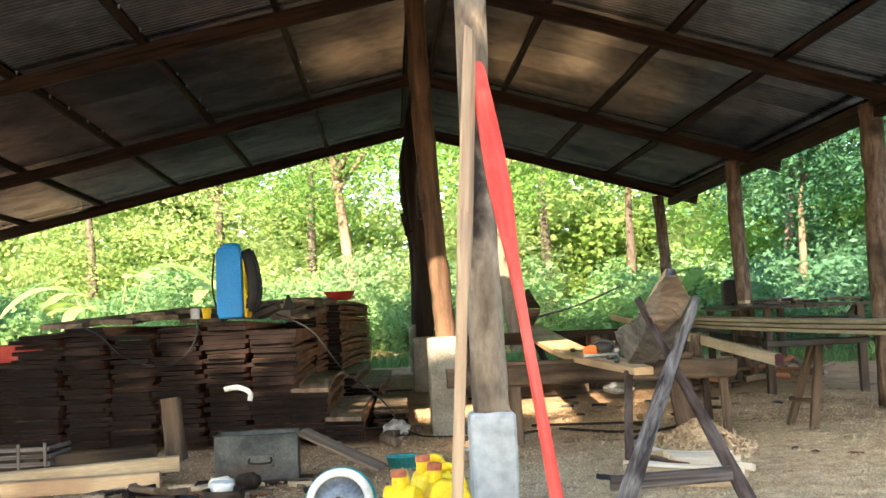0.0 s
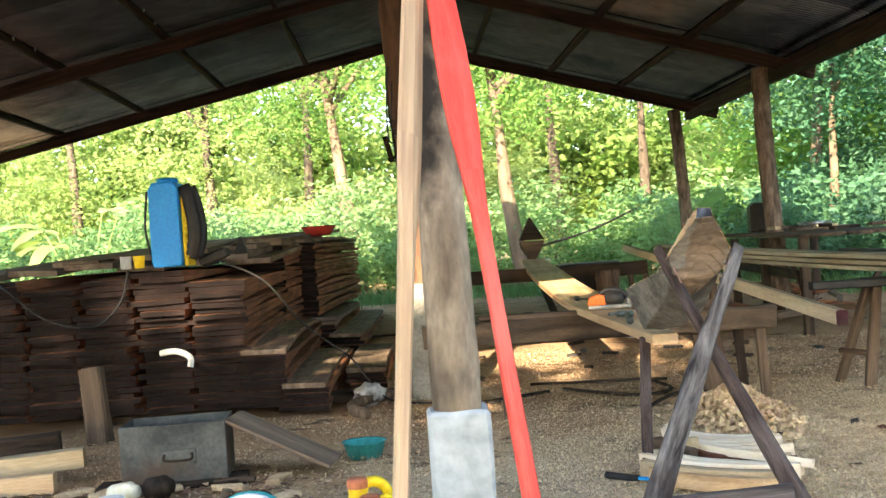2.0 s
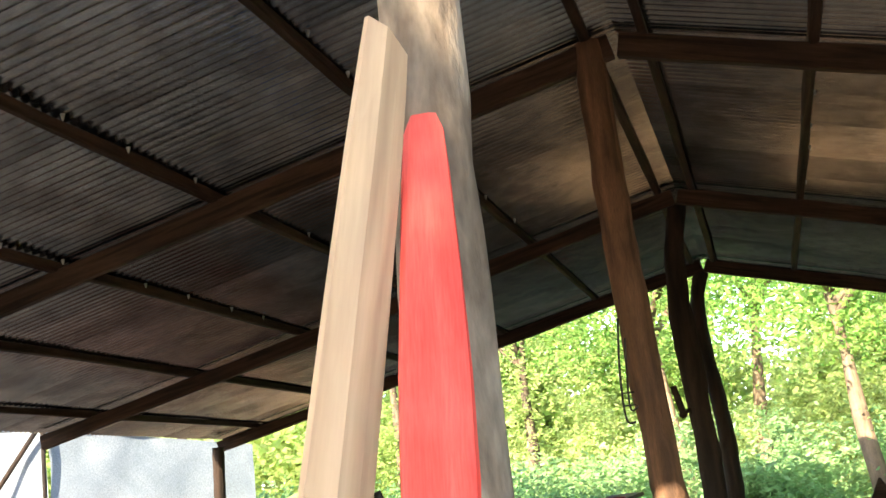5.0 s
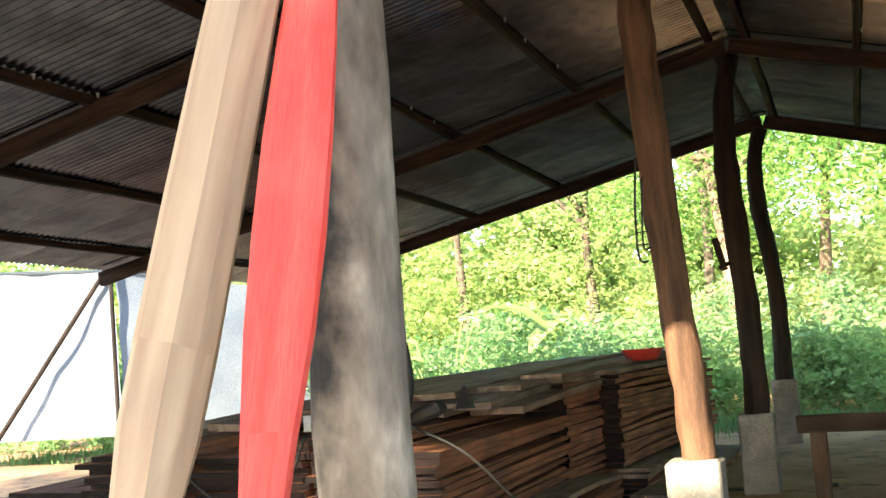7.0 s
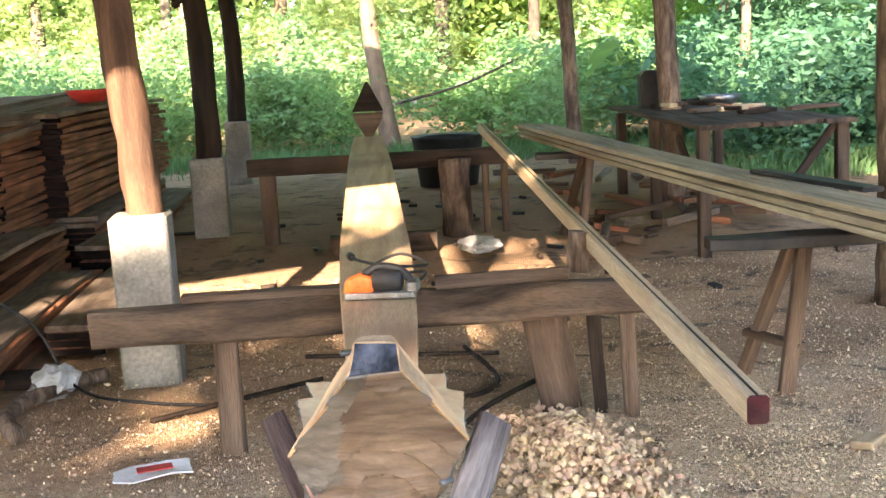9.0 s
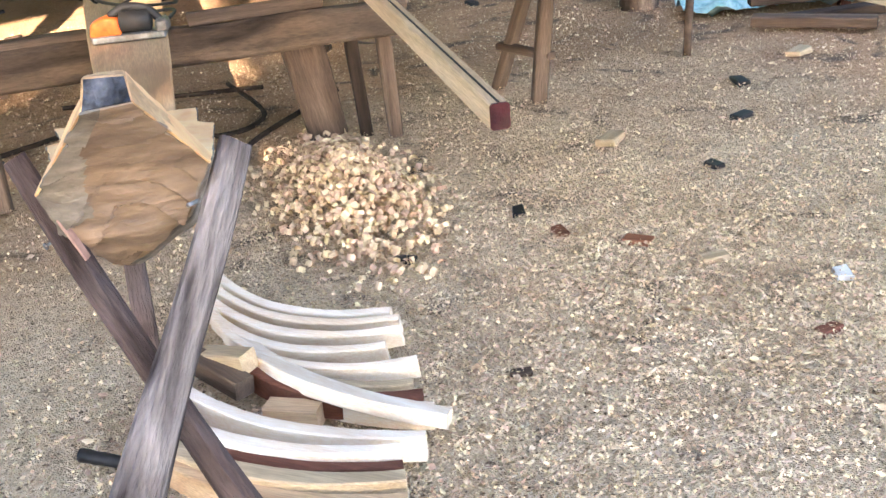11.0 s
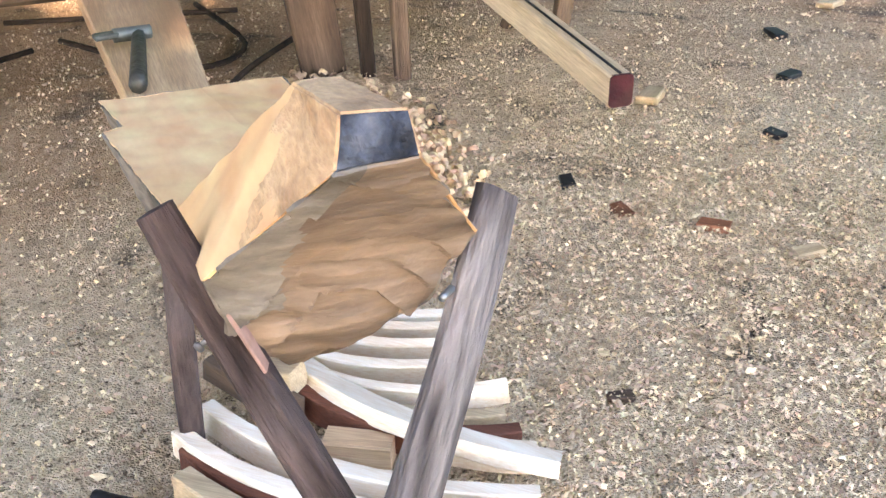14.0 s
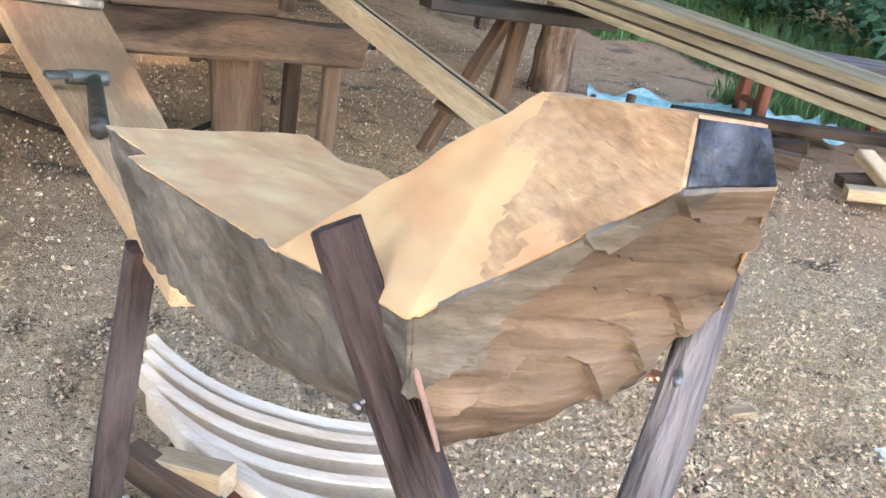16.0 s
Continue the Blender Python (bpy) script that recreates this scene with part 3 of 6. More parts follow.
# ---- lumber ----
def build_stack():
    rng = random.Random(4)
    st = thing("lumber_stack", (-1.3, 11, 0), "tall stack of rough dark red sawn planks", "lumber")
    variants = [mesh_of(board_bm(6.0, 0.3, 0.0315, 0.003, 5, 0.006, 1.0, 0.02 * (k - 1), 0.02 * ((k % 2) - 0.5), seed=k * 3.7), "plank") for k in range(4)]
    for v in variants:
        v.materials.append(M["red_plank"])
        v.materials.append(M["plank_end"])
        # end faces take the shade-dark colour, long faces keep the wood tone
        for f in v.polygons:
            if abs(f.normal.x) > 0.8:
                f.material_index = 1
    grey = [v.copy() for v in variants]
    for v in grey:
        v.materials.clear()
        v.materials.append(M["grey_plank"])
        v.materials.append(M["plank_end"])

    def plank(x, y0, z, w, length, tilt=0.0, turn=0.0, lift=0.0, old=False, thick=1.0):
        me = rng.choice(grey if old else variants)
        m = Matrix.Translation((x, y0, z)) @ Matrix.Rotation(radians(90 + turn), 4, "Z") @ Matrix.Rotation(radians(-lift), 4, "Y") @ Matrix.Rotation(radians(tilt), 4, "X") @ Matrix.Diagonal((length / 6.0, w / 0.3, thick, 1))
        attach("plank", me, None, st, m)

    # six upright columns whose sawn ends face the front, the inner one shorter
    for c in range(6):
        x = -2.42 + c * 0.355
        z, top = 0.09, 0.93 + 0.05 * math.sin(c * 2.1)
        k = 0
        while z < top:
            gap = 0.0335 + rng.uniform(0, 0.004)
            plank(x + rng.uniform(-0.03, 0.03) * (0.4 if c == 5 else 1), 8.28 + rng.uniform(-0.045, 0.045) + 0.03 * (k % 3 == 0), z, rng.uniform(0.28, 0.36) if c < 5 else rng.uniform(0.31, 0.35), rng.uniform(5.2, 6.0), rng.uniform(-1.5, 1.5), 3.5 + rng.uniform(-0.4, 0.4))
            z += gap
            k += 1
    # low pile at the outer end
    for c in range(7):
        for i in range(17 - (c > 2) * 5 - (c > 4) * 3):
            plank(-2.82 - c * 0.34 + rng.uniform(-0.03, 0.03), 8.75 + rng.uniform(-0.05, 0.05), 0.09 + i * 0.0355, rng.uniform(0.28, 0.35), rng.uniform(4.2, 5.0), rng.uniform(-1.5, 1.5))
    # two steps of shorter planks along the aisle, sawdust on the upper ones
    for i in range(10):
        plank(-0.385 + rng.uniform(-0.012, 0.012), 8.26 + rng.uniform(-0.03, 0.03), 0.08 + i * 0.037, rng.uniform(0.26, 0.30), rng.uniform(2.95, 3.1), rng.uniform(-1, 2), 3.5, old=i == 9)
    for i in range(5):
        plank(-0.125 + rng.uniform(-0.012, 0.012), 8.22 + rng.uniform(-0.03, 0.03), 0.055 + i * 0.036, rng.uniform(0.26, 0.31), rng.uniform(2.4, 2.6), rng.uniform(0, 3), 2.5, old=i == 4)
    for i in range(4):
        plank(0.17 + rng.uniform(-0.012, 0.012), 9.15 + rng.uniform(-0.04, 0.04), 0.055 + i * 0.036, rng.uniform(0.25, 0.29), rng.uniform(1.9, 2.0), rng.uniform(0, 2), 2.5, old=i == 3)
    # lower far pile catching the sun
    for i in range(9):
        plank(-0.50 + rng.uniform(-0.02, 0.02), 11.55 + rng.uniform(-0.05, 0.05) + 0.03 * i, 0.1 + i * 0.036, 0.32, rng.uniform(2.8, 3.4), rng.uniform(-1, 1), 1.5, old=i > 6)
    for i in range(6):
        plank(-0.20 + rng.uniform(-0.02, 0.02), 11.15 + rng.uniform(-0.1, 0.1), 0.09 + i * 0.036, 0.28, rng.uniform(3.2, 3.8), 2, 1.5, old=i > 4)
    # upper far part, reaching further to the aisle
    for i in range(21):
        plank(-0.78 + rng.uniform(-0.012, 0.012), 10.75 + rng.uniform(-0.03, 0.03), 0.43 + i * 0.036, 0.30, rng.uniform(3.7, 4.2), rng.uniform(-1, 1), -0.5, old=i > 18)
    for i in range(20):
        plank(-0.62 + rng.uniform(-0.012, 0.012), 11.6 + rng.uniform(-0.04, 0.04), 0.45 + i * 0.036, 0.28, rng.uniform(3.3, 3.7), rng.uniform(-1, 1), -0.5, old=i > 18)
    # long weathered planks lying over the top, lifting towards the far end
    for i, x in enumerate((-2.4, -2.05, -1.72, -1.4, -1.1, -0.86, -0.72)):
        plank(x, 8.75 + 0.16 * i, 0.985 + 0.02 * (i % 3), 0.34, 5.4, rng.uniform(-3, 3), 1.6, 1.9, True, 1.3)
    for i in range(4):
        plank(-1.85 + 0.31 * i, 9.2 + 0.35 * i, 1.05 + 0.016 * i, 0.33, 4.7, rng.uniform(-3, 3), 0.2 - 0.6 * i, 2.1, True, 1.2)
    for y in (8.7, 10.6, 12.6, 13.9):
        beam("bearer", (-5.0, y, 0.05 + rise(y) * 0.4), (0.2, y, 0.05 + rise(y) * 0.4), 0.09, 0.07, M["dark_wood"], st)


build_stack()

# ---- boat ----
def build_boat():
    boat = thing("boat_keel", (1.67, 9.5, 0.6), "unfinished wooden boat keel plank with carved stem block", "boat")
    # keel plank, broad amidships and narrow aft
    bm = bmesh.new()
    secs = []
    n = 26
    for i in range(n + 1):
        f = i / n
        y = 5.73 + f * 7.36
        x = 1.705 - 0.11 * f
        z = 0.575 + 0.075 * max(0, (y - 7.8) / 5) + 0.11 * max(0, (y - 9) / 4) ** 1.5
        hw = 0.05 + 0.10 * math.sin(min(1, f * 2.4) * math.pi / 2) if f < 0.75 else 0.15 - 0.035 * ((f - 0.75) / 0.25) ** 1.6
        h = 0.02
        c = 0.004
        secs.append([(x - hw, y, z - h + c), (x - hw + c, y, z - h), (x + hw - c, y, z - h), (x + hw, y, z - h + c), (x + hw, y, z + h - c), (x + hw - c, y, z + h), (x - hw + c, y, z + h), (x - hw, y, z + h - c)])
    rings(bm, secs)
    m = Matrix.Translation((1.7, 5.74, 0.6)) @ Matrix.Rotation(radians(90), 4, "Z")
    bm.transform(m.inverted())
    part("keel_plank", bm, M["keel"], boat, m=m)

    # carved stem block
    V = {
        "ktl": (1.688, 4.872, 1.068), "ktr": (1.734, 4.870, 1.066), "kbl": (1.680, 4.858, 1.034), "kbr": (1.736, 4.856, 1.038),
        "tl": (1.690, 5.02, 1.036), "tr": (1.728, 5.02, 1.036),
        "il": (1.604, 4.962, 0.918), "ir": (1.806, 4.945, 0.930),
        "ol": (1.630, 4.99, 0.838), "or": (1.768, 4.98, 0.852), "ob": (1.685, 5.04, 0.778),
        "cl": (1.602, 5.20, 0.858), "cr": (1.818, 5.20, 0.858), "cc": (1.728, 5.33, 0.846),
        "wl1": (1.560, 5.58, 0.800), "wl2": (1.585, 5.60, 0.797), "wl": (1.562, 5.735, 0.785),
        "wr1": (1.842, 5.58, 0.795), "wr2": (1.815, 5.62, 0.79), "wr": (1.820, 5.765, 0.778), "wc": (1.70, 5.745, 0.782),
        "bl": (1.625, 5.75, 0.615), "br": (1.775, 5.76, 0.615), "ml": (1.618, 5.36, 0.705), "mr": (1.782, 5.36, 0.705), "bc": (1.70, 5.74, 0.612), "mc": (1.70, 5.32, 0.675),
    }
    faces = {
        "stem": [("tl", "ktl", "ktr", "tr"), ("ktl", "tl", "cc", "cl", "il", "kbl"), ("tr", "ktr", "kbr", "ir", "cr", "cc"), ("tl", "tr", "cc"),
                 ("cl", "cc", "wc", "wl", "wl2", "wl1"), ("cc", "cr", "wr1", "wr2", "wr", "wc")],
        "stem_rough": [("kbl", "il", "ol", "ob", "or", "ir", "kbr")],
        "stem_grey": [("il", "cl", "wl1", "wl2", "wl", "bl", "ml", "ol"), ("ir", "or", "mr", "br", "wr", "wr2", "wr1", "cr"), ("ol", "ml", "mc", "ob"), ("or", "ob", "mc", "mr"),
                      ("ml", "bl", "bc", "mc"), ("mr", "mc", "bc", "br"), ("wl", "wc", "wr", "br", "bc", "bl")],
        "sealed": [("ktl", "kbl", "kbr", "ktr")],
    }
    bm = bmesh.new()
    vs = {k: bm.verts.new(Vector(p) - Vector((1.7, 5.2, 0.8))) for k, p in V.items()}
    names = list(faces)
    for i, k in enumerate(names):
        for f in faces[k]:
            bm.faces.new([vs[a] for a in f]).material_index = i
    bmesh.ops.recalc_face_normals(bm, faces=bm.faces)
    bmesh.ops.triangulate(bm, faces=bm.faces[:])
    bmesh.ops.bevel(bm, geom=[e for e in bm.edges if len(e.link_faces) == 2 and e.calc_face_angle(0) > 0.35], offset=0.0018, segments=2, affect="EDGES", material=-1)
    bmesh.ops.triangulate(bm, faces=bm.faces[:])
    for _ in range(6):
        bmesh.ops.subdivide_edges(bm, edges=[e for e in bm.edges if e.calc_length() > 0.007], cuts=1)
        bmesh.ops.triangulate(bm, faces=bm.faces[:])
    bm.normal_update()
    for v in bm.verts:
        mi = max(f.material_index for f in v.link_faces)
        if mi == 1:
            # torn ledges one above the other
            q = v.co.z * 21 + 1.5 * noise.noise(Vector((v.co.x * 10, v.co.y * 7, v.co.z * 6))) + v.co.x * 3
            v.co += v.normal * (0.010 * (0.5 - (q - math.floor(q))) * (0.25 + abs(noise.noise(v.co * 9)) * 1.9) + 0.0025 * noise.noise(v.co * 60))
        elif mi == 2:
            v.co += v.normal * 0.005 * (noise.noise(v.co * 25) + 0.6 * noise.noise(v.co * 60))
        else:
            v.co += v.normal * 0.0025 * noise.noise(v.co * 28)
    for f in bm.faces:
        c = f.calc_center_median() + Vector((1.7, 5.2, 0.8))
        w = 0.02 * noise.noise(c * 22)
        e0, e1 = Vector(V["il"]), Vector(V["kbl"])
        k = min(1, max(0, (c - e0).dot(e1 - e0) / (e1 - e0).length_squared))
        if f.material_index == 1 and (c - e0.lerp(e1, k)).length < 0.03 - 0.012 * k + 0.5 * w:
            f.material_index = 2
        elif f.material_index == 1 and c.z > 0.862 + w and c.x < 1.652 + (c.z - 0.86) * 0.16 + w * 0.6 + 0.006 * noise.noise(c * 90):
            f.material_index = 2
        elif f.material_index == 0 and (c - Vector((1.70, 4.93, 1.05))).length < 0.095 + 2.2 * w + 0.012 * noise.noise(c * 90):
            f.material_index = 4
    names.append("stem_dirty")
    me = mesh_of(bm, "stem_block")
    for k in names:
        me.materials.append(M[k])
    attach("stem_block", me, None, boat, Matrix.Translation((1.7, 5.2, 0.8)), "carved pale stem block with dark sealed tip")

    # stern block, seen end on as two facing triangles
    bm = bmesh.new()
    a = [(-0.022, 0, 0), (0.022, 0, 0), (0.115, 0.0, 0.17), (0.125, 0.01, 0.215), (-0.125, 0.01, 0.215), (-0.115, 0.0, 0.17)]
    b = [(-0.022, 0.3, -0.02), (0.022, 0.3, -0.02), (0.115, 0.38, 0.15), (0.125, 0.42, 0.2), (-0.125, 0.42, 0.2), (-0.115, 0.38, 0.15)]
    rings(bm, [a, b])
    bevelled(bm, 0.006)
    jag(bm, 0.004, 20)
    part("stern_block", bm, M["trestle"], boat, m=Matrix.Translation((1.605, 13.05, 0.765)))
    bm = bmesh.new()
    rings(bm, [[(-0.13, 0.03, 0), (0.13, 0.03, 0), (0.13, 0.4, 0), (-0.13, 0.4, 0)], [(-0.01, 0.3, 0.24), (0.012, 0.3, 0.24), (0.012, 0.36, 0.235), (-0.01, 0.36, 0.235)]])
    bevelled(bm, 0.005)
    part("stern_tip", bm, M["dark_wood"], boat, m=Matrix.Translation((1.605, 13.05, 0.99)))


build_boat()


def build_x_trestle():
    t = thing("cross_trestle", (1.66, 4.6, 0), "crossed weathered grey plank legs holding the boat stem", "trestle")
    beam("leg", (1.345, 4.54, -0.04), (1.836, 5.0, 0.937), 0.1, 0.042, M["leg"], t, roll=68, taper=0.42, seg=40, rough=0.014, cham=0.014)
    beam("leg", (1.995, 4.71, -0.03), (1.583, 5.033, 0.945), 0.07, 0.042, M["dark_leg"], t, roll=-75, taper=0.46, seg=40, rough=0.010, cham=0.02)
    beam("brace", (1.37, 4.70, 0.16), (1.90, 4.76, 0.17), 0.03, 0.065, M["grey_wood"], t, seg=10, rough=0.005)
    nail = rod("nail", [(1.598, 4.998, 0.842), (1.635, 5.02, 0.856)], 0.0022, M["steel"], t, n=3)
    rod("nail_head", [(1.597, 4.997, 0.8418), (1.599, 4.9985, 0.8424)], 0.0045, M["steel"], nail, n=2)
    rod("nail", [(1.772, 4.93, 0.888), (1.785, 4.945, 0.886)], 0.003, M["steel"], t, n=3)
    beam("wedge", (1.618, 4.985, 0.892), (1.645, 4.976, 0.826), 0.02, 0.004, M["flap"], t, taper=0.7, seg=4, rough=0.001, label="thin reddish wood wedge")


build_x_trestle()


def trestle_a():
    t = thing("low_trestle", (1.7, 7.75, 0), "low dark wooden trestle beam carrying the keel", "trestle")
    beam("crossbeam", (0.66, 7.66, 0.485), (2.68, 7.775, 0.465), 0.085, 0.135, M["beam_wood"], t, seg=30, rough=0.016, cham=0.014)
    beam("top_batten", (0.98, 7.70, 0.567), (1.55, 7.73, 0.563), 0.07, 0.03, M["trestle"], t, seg=8, rough=0.006)
    beam("top_batten", (1.88, 7.74, 0.563), (2.37, 7.76, 0.56), 0.07, 0.05, M["trestle"], t, seg=8, rough=0.012)
    beam("leg", (1.13, 7.64, 0), (1.12, 7.70, 0.435), 0.085, 0.055, M["trestle"], t, rough=0.006)
    beam("leg", (2.36, 7.93, 0), (2.28, 7.82, 0.42), 0.16, 0.05, M["trestle"], t, rough=0.006, roll=0)
    beam("leg", (2.50, 7.86, 0), (2.47, 7.82, 0.42), 0.05, 0.05, M["dark_wood"], t, rough=0.005)
    beam("leg", (2.60, 7.78, 0), (2.59, 7.79, 0.42), 0.055, 0.045, M["trestle"], t, rough=0.005)
    rod("branch_stub", [(2.42, 7.86, 0.55), (2.44, 7.86, 0.70)], 0.042, M["log"], t, n=4, wob=0.3)
    t2 = thing("low_trestle", (1.7, 12, rise(12)), "low dark trestle beam on stumps at the far end", "trestle")
    beam("crossbeam", (0.72, 12.0, 0.66), (2.62, 12.05, 0.66), 0.09, 0.13, M["dark_wood"], t2, seg=12, rough=0.01)
    beam("leg", (0.86, 12.0, 0.08), (0.86, 12.0, 0.60), 0.11, 0.08, M["trestle"], t2, rough=0.006)
    rod("stump_leg", [(2.24, 11.93, 0.08), (2.23, 11.93, 0.66)], 0.115, M["log"], t2, n=6, sides=12, wob=0.25, seed=3)
    beam("leg", (2.46, 12.0, 0.08), (2.46, 12.0, 0.6), 0.05, 0.05, M["trestle"], t2)
    beam("leg", (2.60, 12.0, 0.08), (2.60, 12.0, 0.6), 0.05, 0.05, M["trestle"], t2)
    t3 = thing("sleeper_block", (1.7, 11.4, rise(11.4)), "short dark timber sleeper lying under the keel", "timber")
    beam("sleeper", (1.32, 11.4, 0.15), (2.05, 11.42, 0.15), 0.12, 0.13, M["dark_wood"], t3, rough=0.008)
    beam("prop", (1.72, 11.4, 0.2), (1.60, 12.6, 0.66), 0.06, 0.05, M["dark_wood"], t3)
    t4 = thing("stake_prop", (1.64, 5.92, 0), "dark wooden stake propping the keel end", "prop")
    beam("stake", (1.63, 5.93, 0), (1.645, 5.88, 0.575), 0.042, 0.04, M["dark_leg"], t4, seg=10, rough=0.006)


trestle_a()


def long_lumber():
    t = thing("square_beam", (2.46, 9, 0.6), "long pale squared beam with red painted end", "beam")
    beam("beam_body", (2.485, 6.0, 0.588), (2.47, 12.35, 0.85), 0.047, 0.062, M["fresh"], t, seg=16, rough=0.004, cham=0.004)
    beam("painted_end", (2.485, 5.995, 0.5878), (2.485, 6.002, 0.588), 0.048, 0.063, M["end_paint"], t, seg=1, rough=0, label="dark red painted end grain")
    beam("groove", (2.485, 6.004, 0.6195), (2.47, 12.3, 0.881), 0.006, 0.006, M["black"], t, seg=2, rough=0)
    g = "long planks on sawhorses"
    k = 0
    for layer in range(3):
        for j in range(3 if layer < 2 else 2):
            k += 1
            off = (j - 1) * 0.105 + 0.012 * math.sin(k * 2.3)
            z = 0.036 * layer
            p = thing("long_plank", (3.2 + off, 9, 0.7 + z), "long pale new plank lying across sawhorses", "plank", g)
            y1 = 12.6 - 0.2 * (k % 3)
            beam("plank_board", (3.82 + off, 5.35 + 0.12 * (k % 4), 0.675 + z), (2.92 + off, y1, 0.775 + z), 0.1, 0.026, M["olive_plank"], p, seg=12, rough=0.003, bend=-0.03, cham=0.002)
    p = thing("dark_plank", (3.2, 8.8, 0.72), "short black weathered board lying on the long planks", "board")
    beam("plank_board", (3.62, 8.0, 0.775), (3.42, 8.75, 0.79), 0.1, 0.02, M["black"], p, rough=0.006)
    for base, top, lab in (((3.22, 8.05), 0.60, "dark-topped wooden sawhorse with splayed legs"), ((3.05, 11.6), 0.66, "dark wooden sawhorse at the far end of the planks")):
        h = thing("sawhorse", (base[0], base[1], rise(base[1])), lab, "sawhorse", "sawhorses")
        x, y = base
        beam("top_rail", (x - 0.28, y - 0.12, top + 0.015), (x + 0.42, y - 0.18, top + 0.015), 0.13, 0.045, M["black"], h, rough=0.008)
        beam("leg", (x - 0.06, y + 0.16, rise(y)), (x + 0.06, y - 0.10, top), 0.055, 0.045, M["trestle"], h)
        beam("leg", (x + 0.02, y - 0.14, rise(y)), (x + 0.10, y - 0.12, top), 0.06, 0.045, M["trestle"], h)
        beam("spreader", (x - 0.06, y + 0.10, 0.2), (x + 0.08, y - 0.15, 0.19), 0.05, 0.03, M["trestle"], h)


long_lumber()


def build_table():
    t = thing("work_table", (4.2, 12.0, rise(12)), "rough wooden outdoor work table strewn with offcuts", "table")
    for i in range(5):
        beam("top_board", (3.78 + i * 0.2, 10.62 + 0.04 * (i % 2), 0.87), (3.80 + i * 0.2, 13.5, 0.89), 0.196, 0.032, M["old_table"], t, seg=6, rough=0.004)
    for x, y in ((3.74, 10.75), (4.62, 10.72), (3.76, 13.3), (4.6, 13.3), (3.76, 12.1)):
        beam("leg", (x, y, rise(y) - 0.02), (x, y, 0.852), 0.075, 0.075, M["old_table"], t)
    beam("rail", (3.78, 10.75, 0.52), (3.80, 13.3, 0.56), 0.035, 0.08, M["dark_wood"], t)
    beam("brace", (3.76, 10.8, 0.36), (3.78, 11.5, 0.75), 0.04, 0.05, M["old_table"], t)
    beam("brace", (4.58, 10.74, 0.84), (4.3, 10.76, 0.45), 0.04, 0.05, M["old_table"], t)
    rng = random.Random(8)
    for i in range(16):
        o = thing("offcut", (0, 0, 0), "dark wood offcut lying on the work table", "offcut", "offcuts on the table")
        x, y = rng.uniform(3.85, 4.5), rng.uniform(10.9, 13.2)
        o.location = (x, y, 0.9)
        a = rng.uniform(0, 3.1)
        L = rng.uniform(0.1, 0.5)
        z = 0.915 + 0.012 * (i % 3)
        beam("offcut_block", (x, y, z), (x + L * math.cos(a), y + L * math.sin(a), z), rng.uniform(0.04, 0.1), 0.03, M[rng.choice(["dark_wood", "trestle", "red_plank", "fresh"])], o, rough=0.006, seg=3)
    c = thing("jerrycan", (3.95, 12.9, 0.9), "black plastic jerrycan on the work table", "jerrycan")
    bm = prism(bmesh.new(), [(-0.12, 0), (0.12, 0), (0.12, 0.2), (0.03, 0.3), (-0.08, 0.3), (-0.12, 0.26)], 0.15)
    part("can_body", bevelled(bm, 0.015, 2), M["black"], c, m=Matrix.Translation((3.95, 12.9, 0.91)))
    b = thing("metal_basin", (4.5, 12.9, 0.9), "shallow dull metal basin on the table", "basin")
    part("basin_bowl", lathe(bmesh.new(), [(0.13, 0), (0.17, 0.07), (0.18, 0.07), (0.14, 0.012), (0.0, 0.01)][:4], (4.5, 12.9, 0.91)), M["steel"], b, smooth=True)


build_table()
# ---- paddles against the front post ----
def blade(outline, p0, p1, thick, material, name, label, face=0.0, section=None, skew=0.0):
    """Paddle along x from p0 to p1; outline is (share of length, half width, thickness share); skew slants the tip."""
    t = thing(name, p0, label, "paddle", "paddles leaning on the post")
    L = (Vector(p1) - Vector(p0)).length
    if section is None:
        section = []
        for k in range(14):
            cx, cz = math.cos(2 * math.pi * k / 14), math.sin(2 * math.pi * k / 14)
            section.append((math.copysign(abs(cx) ** 0.6, cx), math.copysign(abs(cz) ** 0.55, cz)))
    cut = [k for k, o in enumerate(outline) if o[0] >= 0.6][0]
    for nm, rows in (("shaft", outline[:cut + 1]), ("blade", outline[cut:])):
        bm = bmesh.new()
        secs = []
        for f, hw, ts in rows:
            h = thick * ts / 2
            sec = []
            for y, z in section:
                w = 0.0025 * noise.noise(Vector((f * 14, y * 2, z * 2 + thick * 90)))
                sec.append((f * L + (skew * y if f == 1 else 0), hw * y + w, h * z + w))
            secs.append(sec)
        rings(bm, secs)
        part(nm, bm, M[material], t, m=along(p0, p1, face))
    return t


# hewn with flat facets, its broad face turned aside
HEWN = [(-1, -0.25), (-0.6, -0.9), (0.2, -1), (1, -0.25), (1, 0.25), (0.35, 1), (-0.3, 0.95), (-0.8, 0.75), (-1, 0.25)]
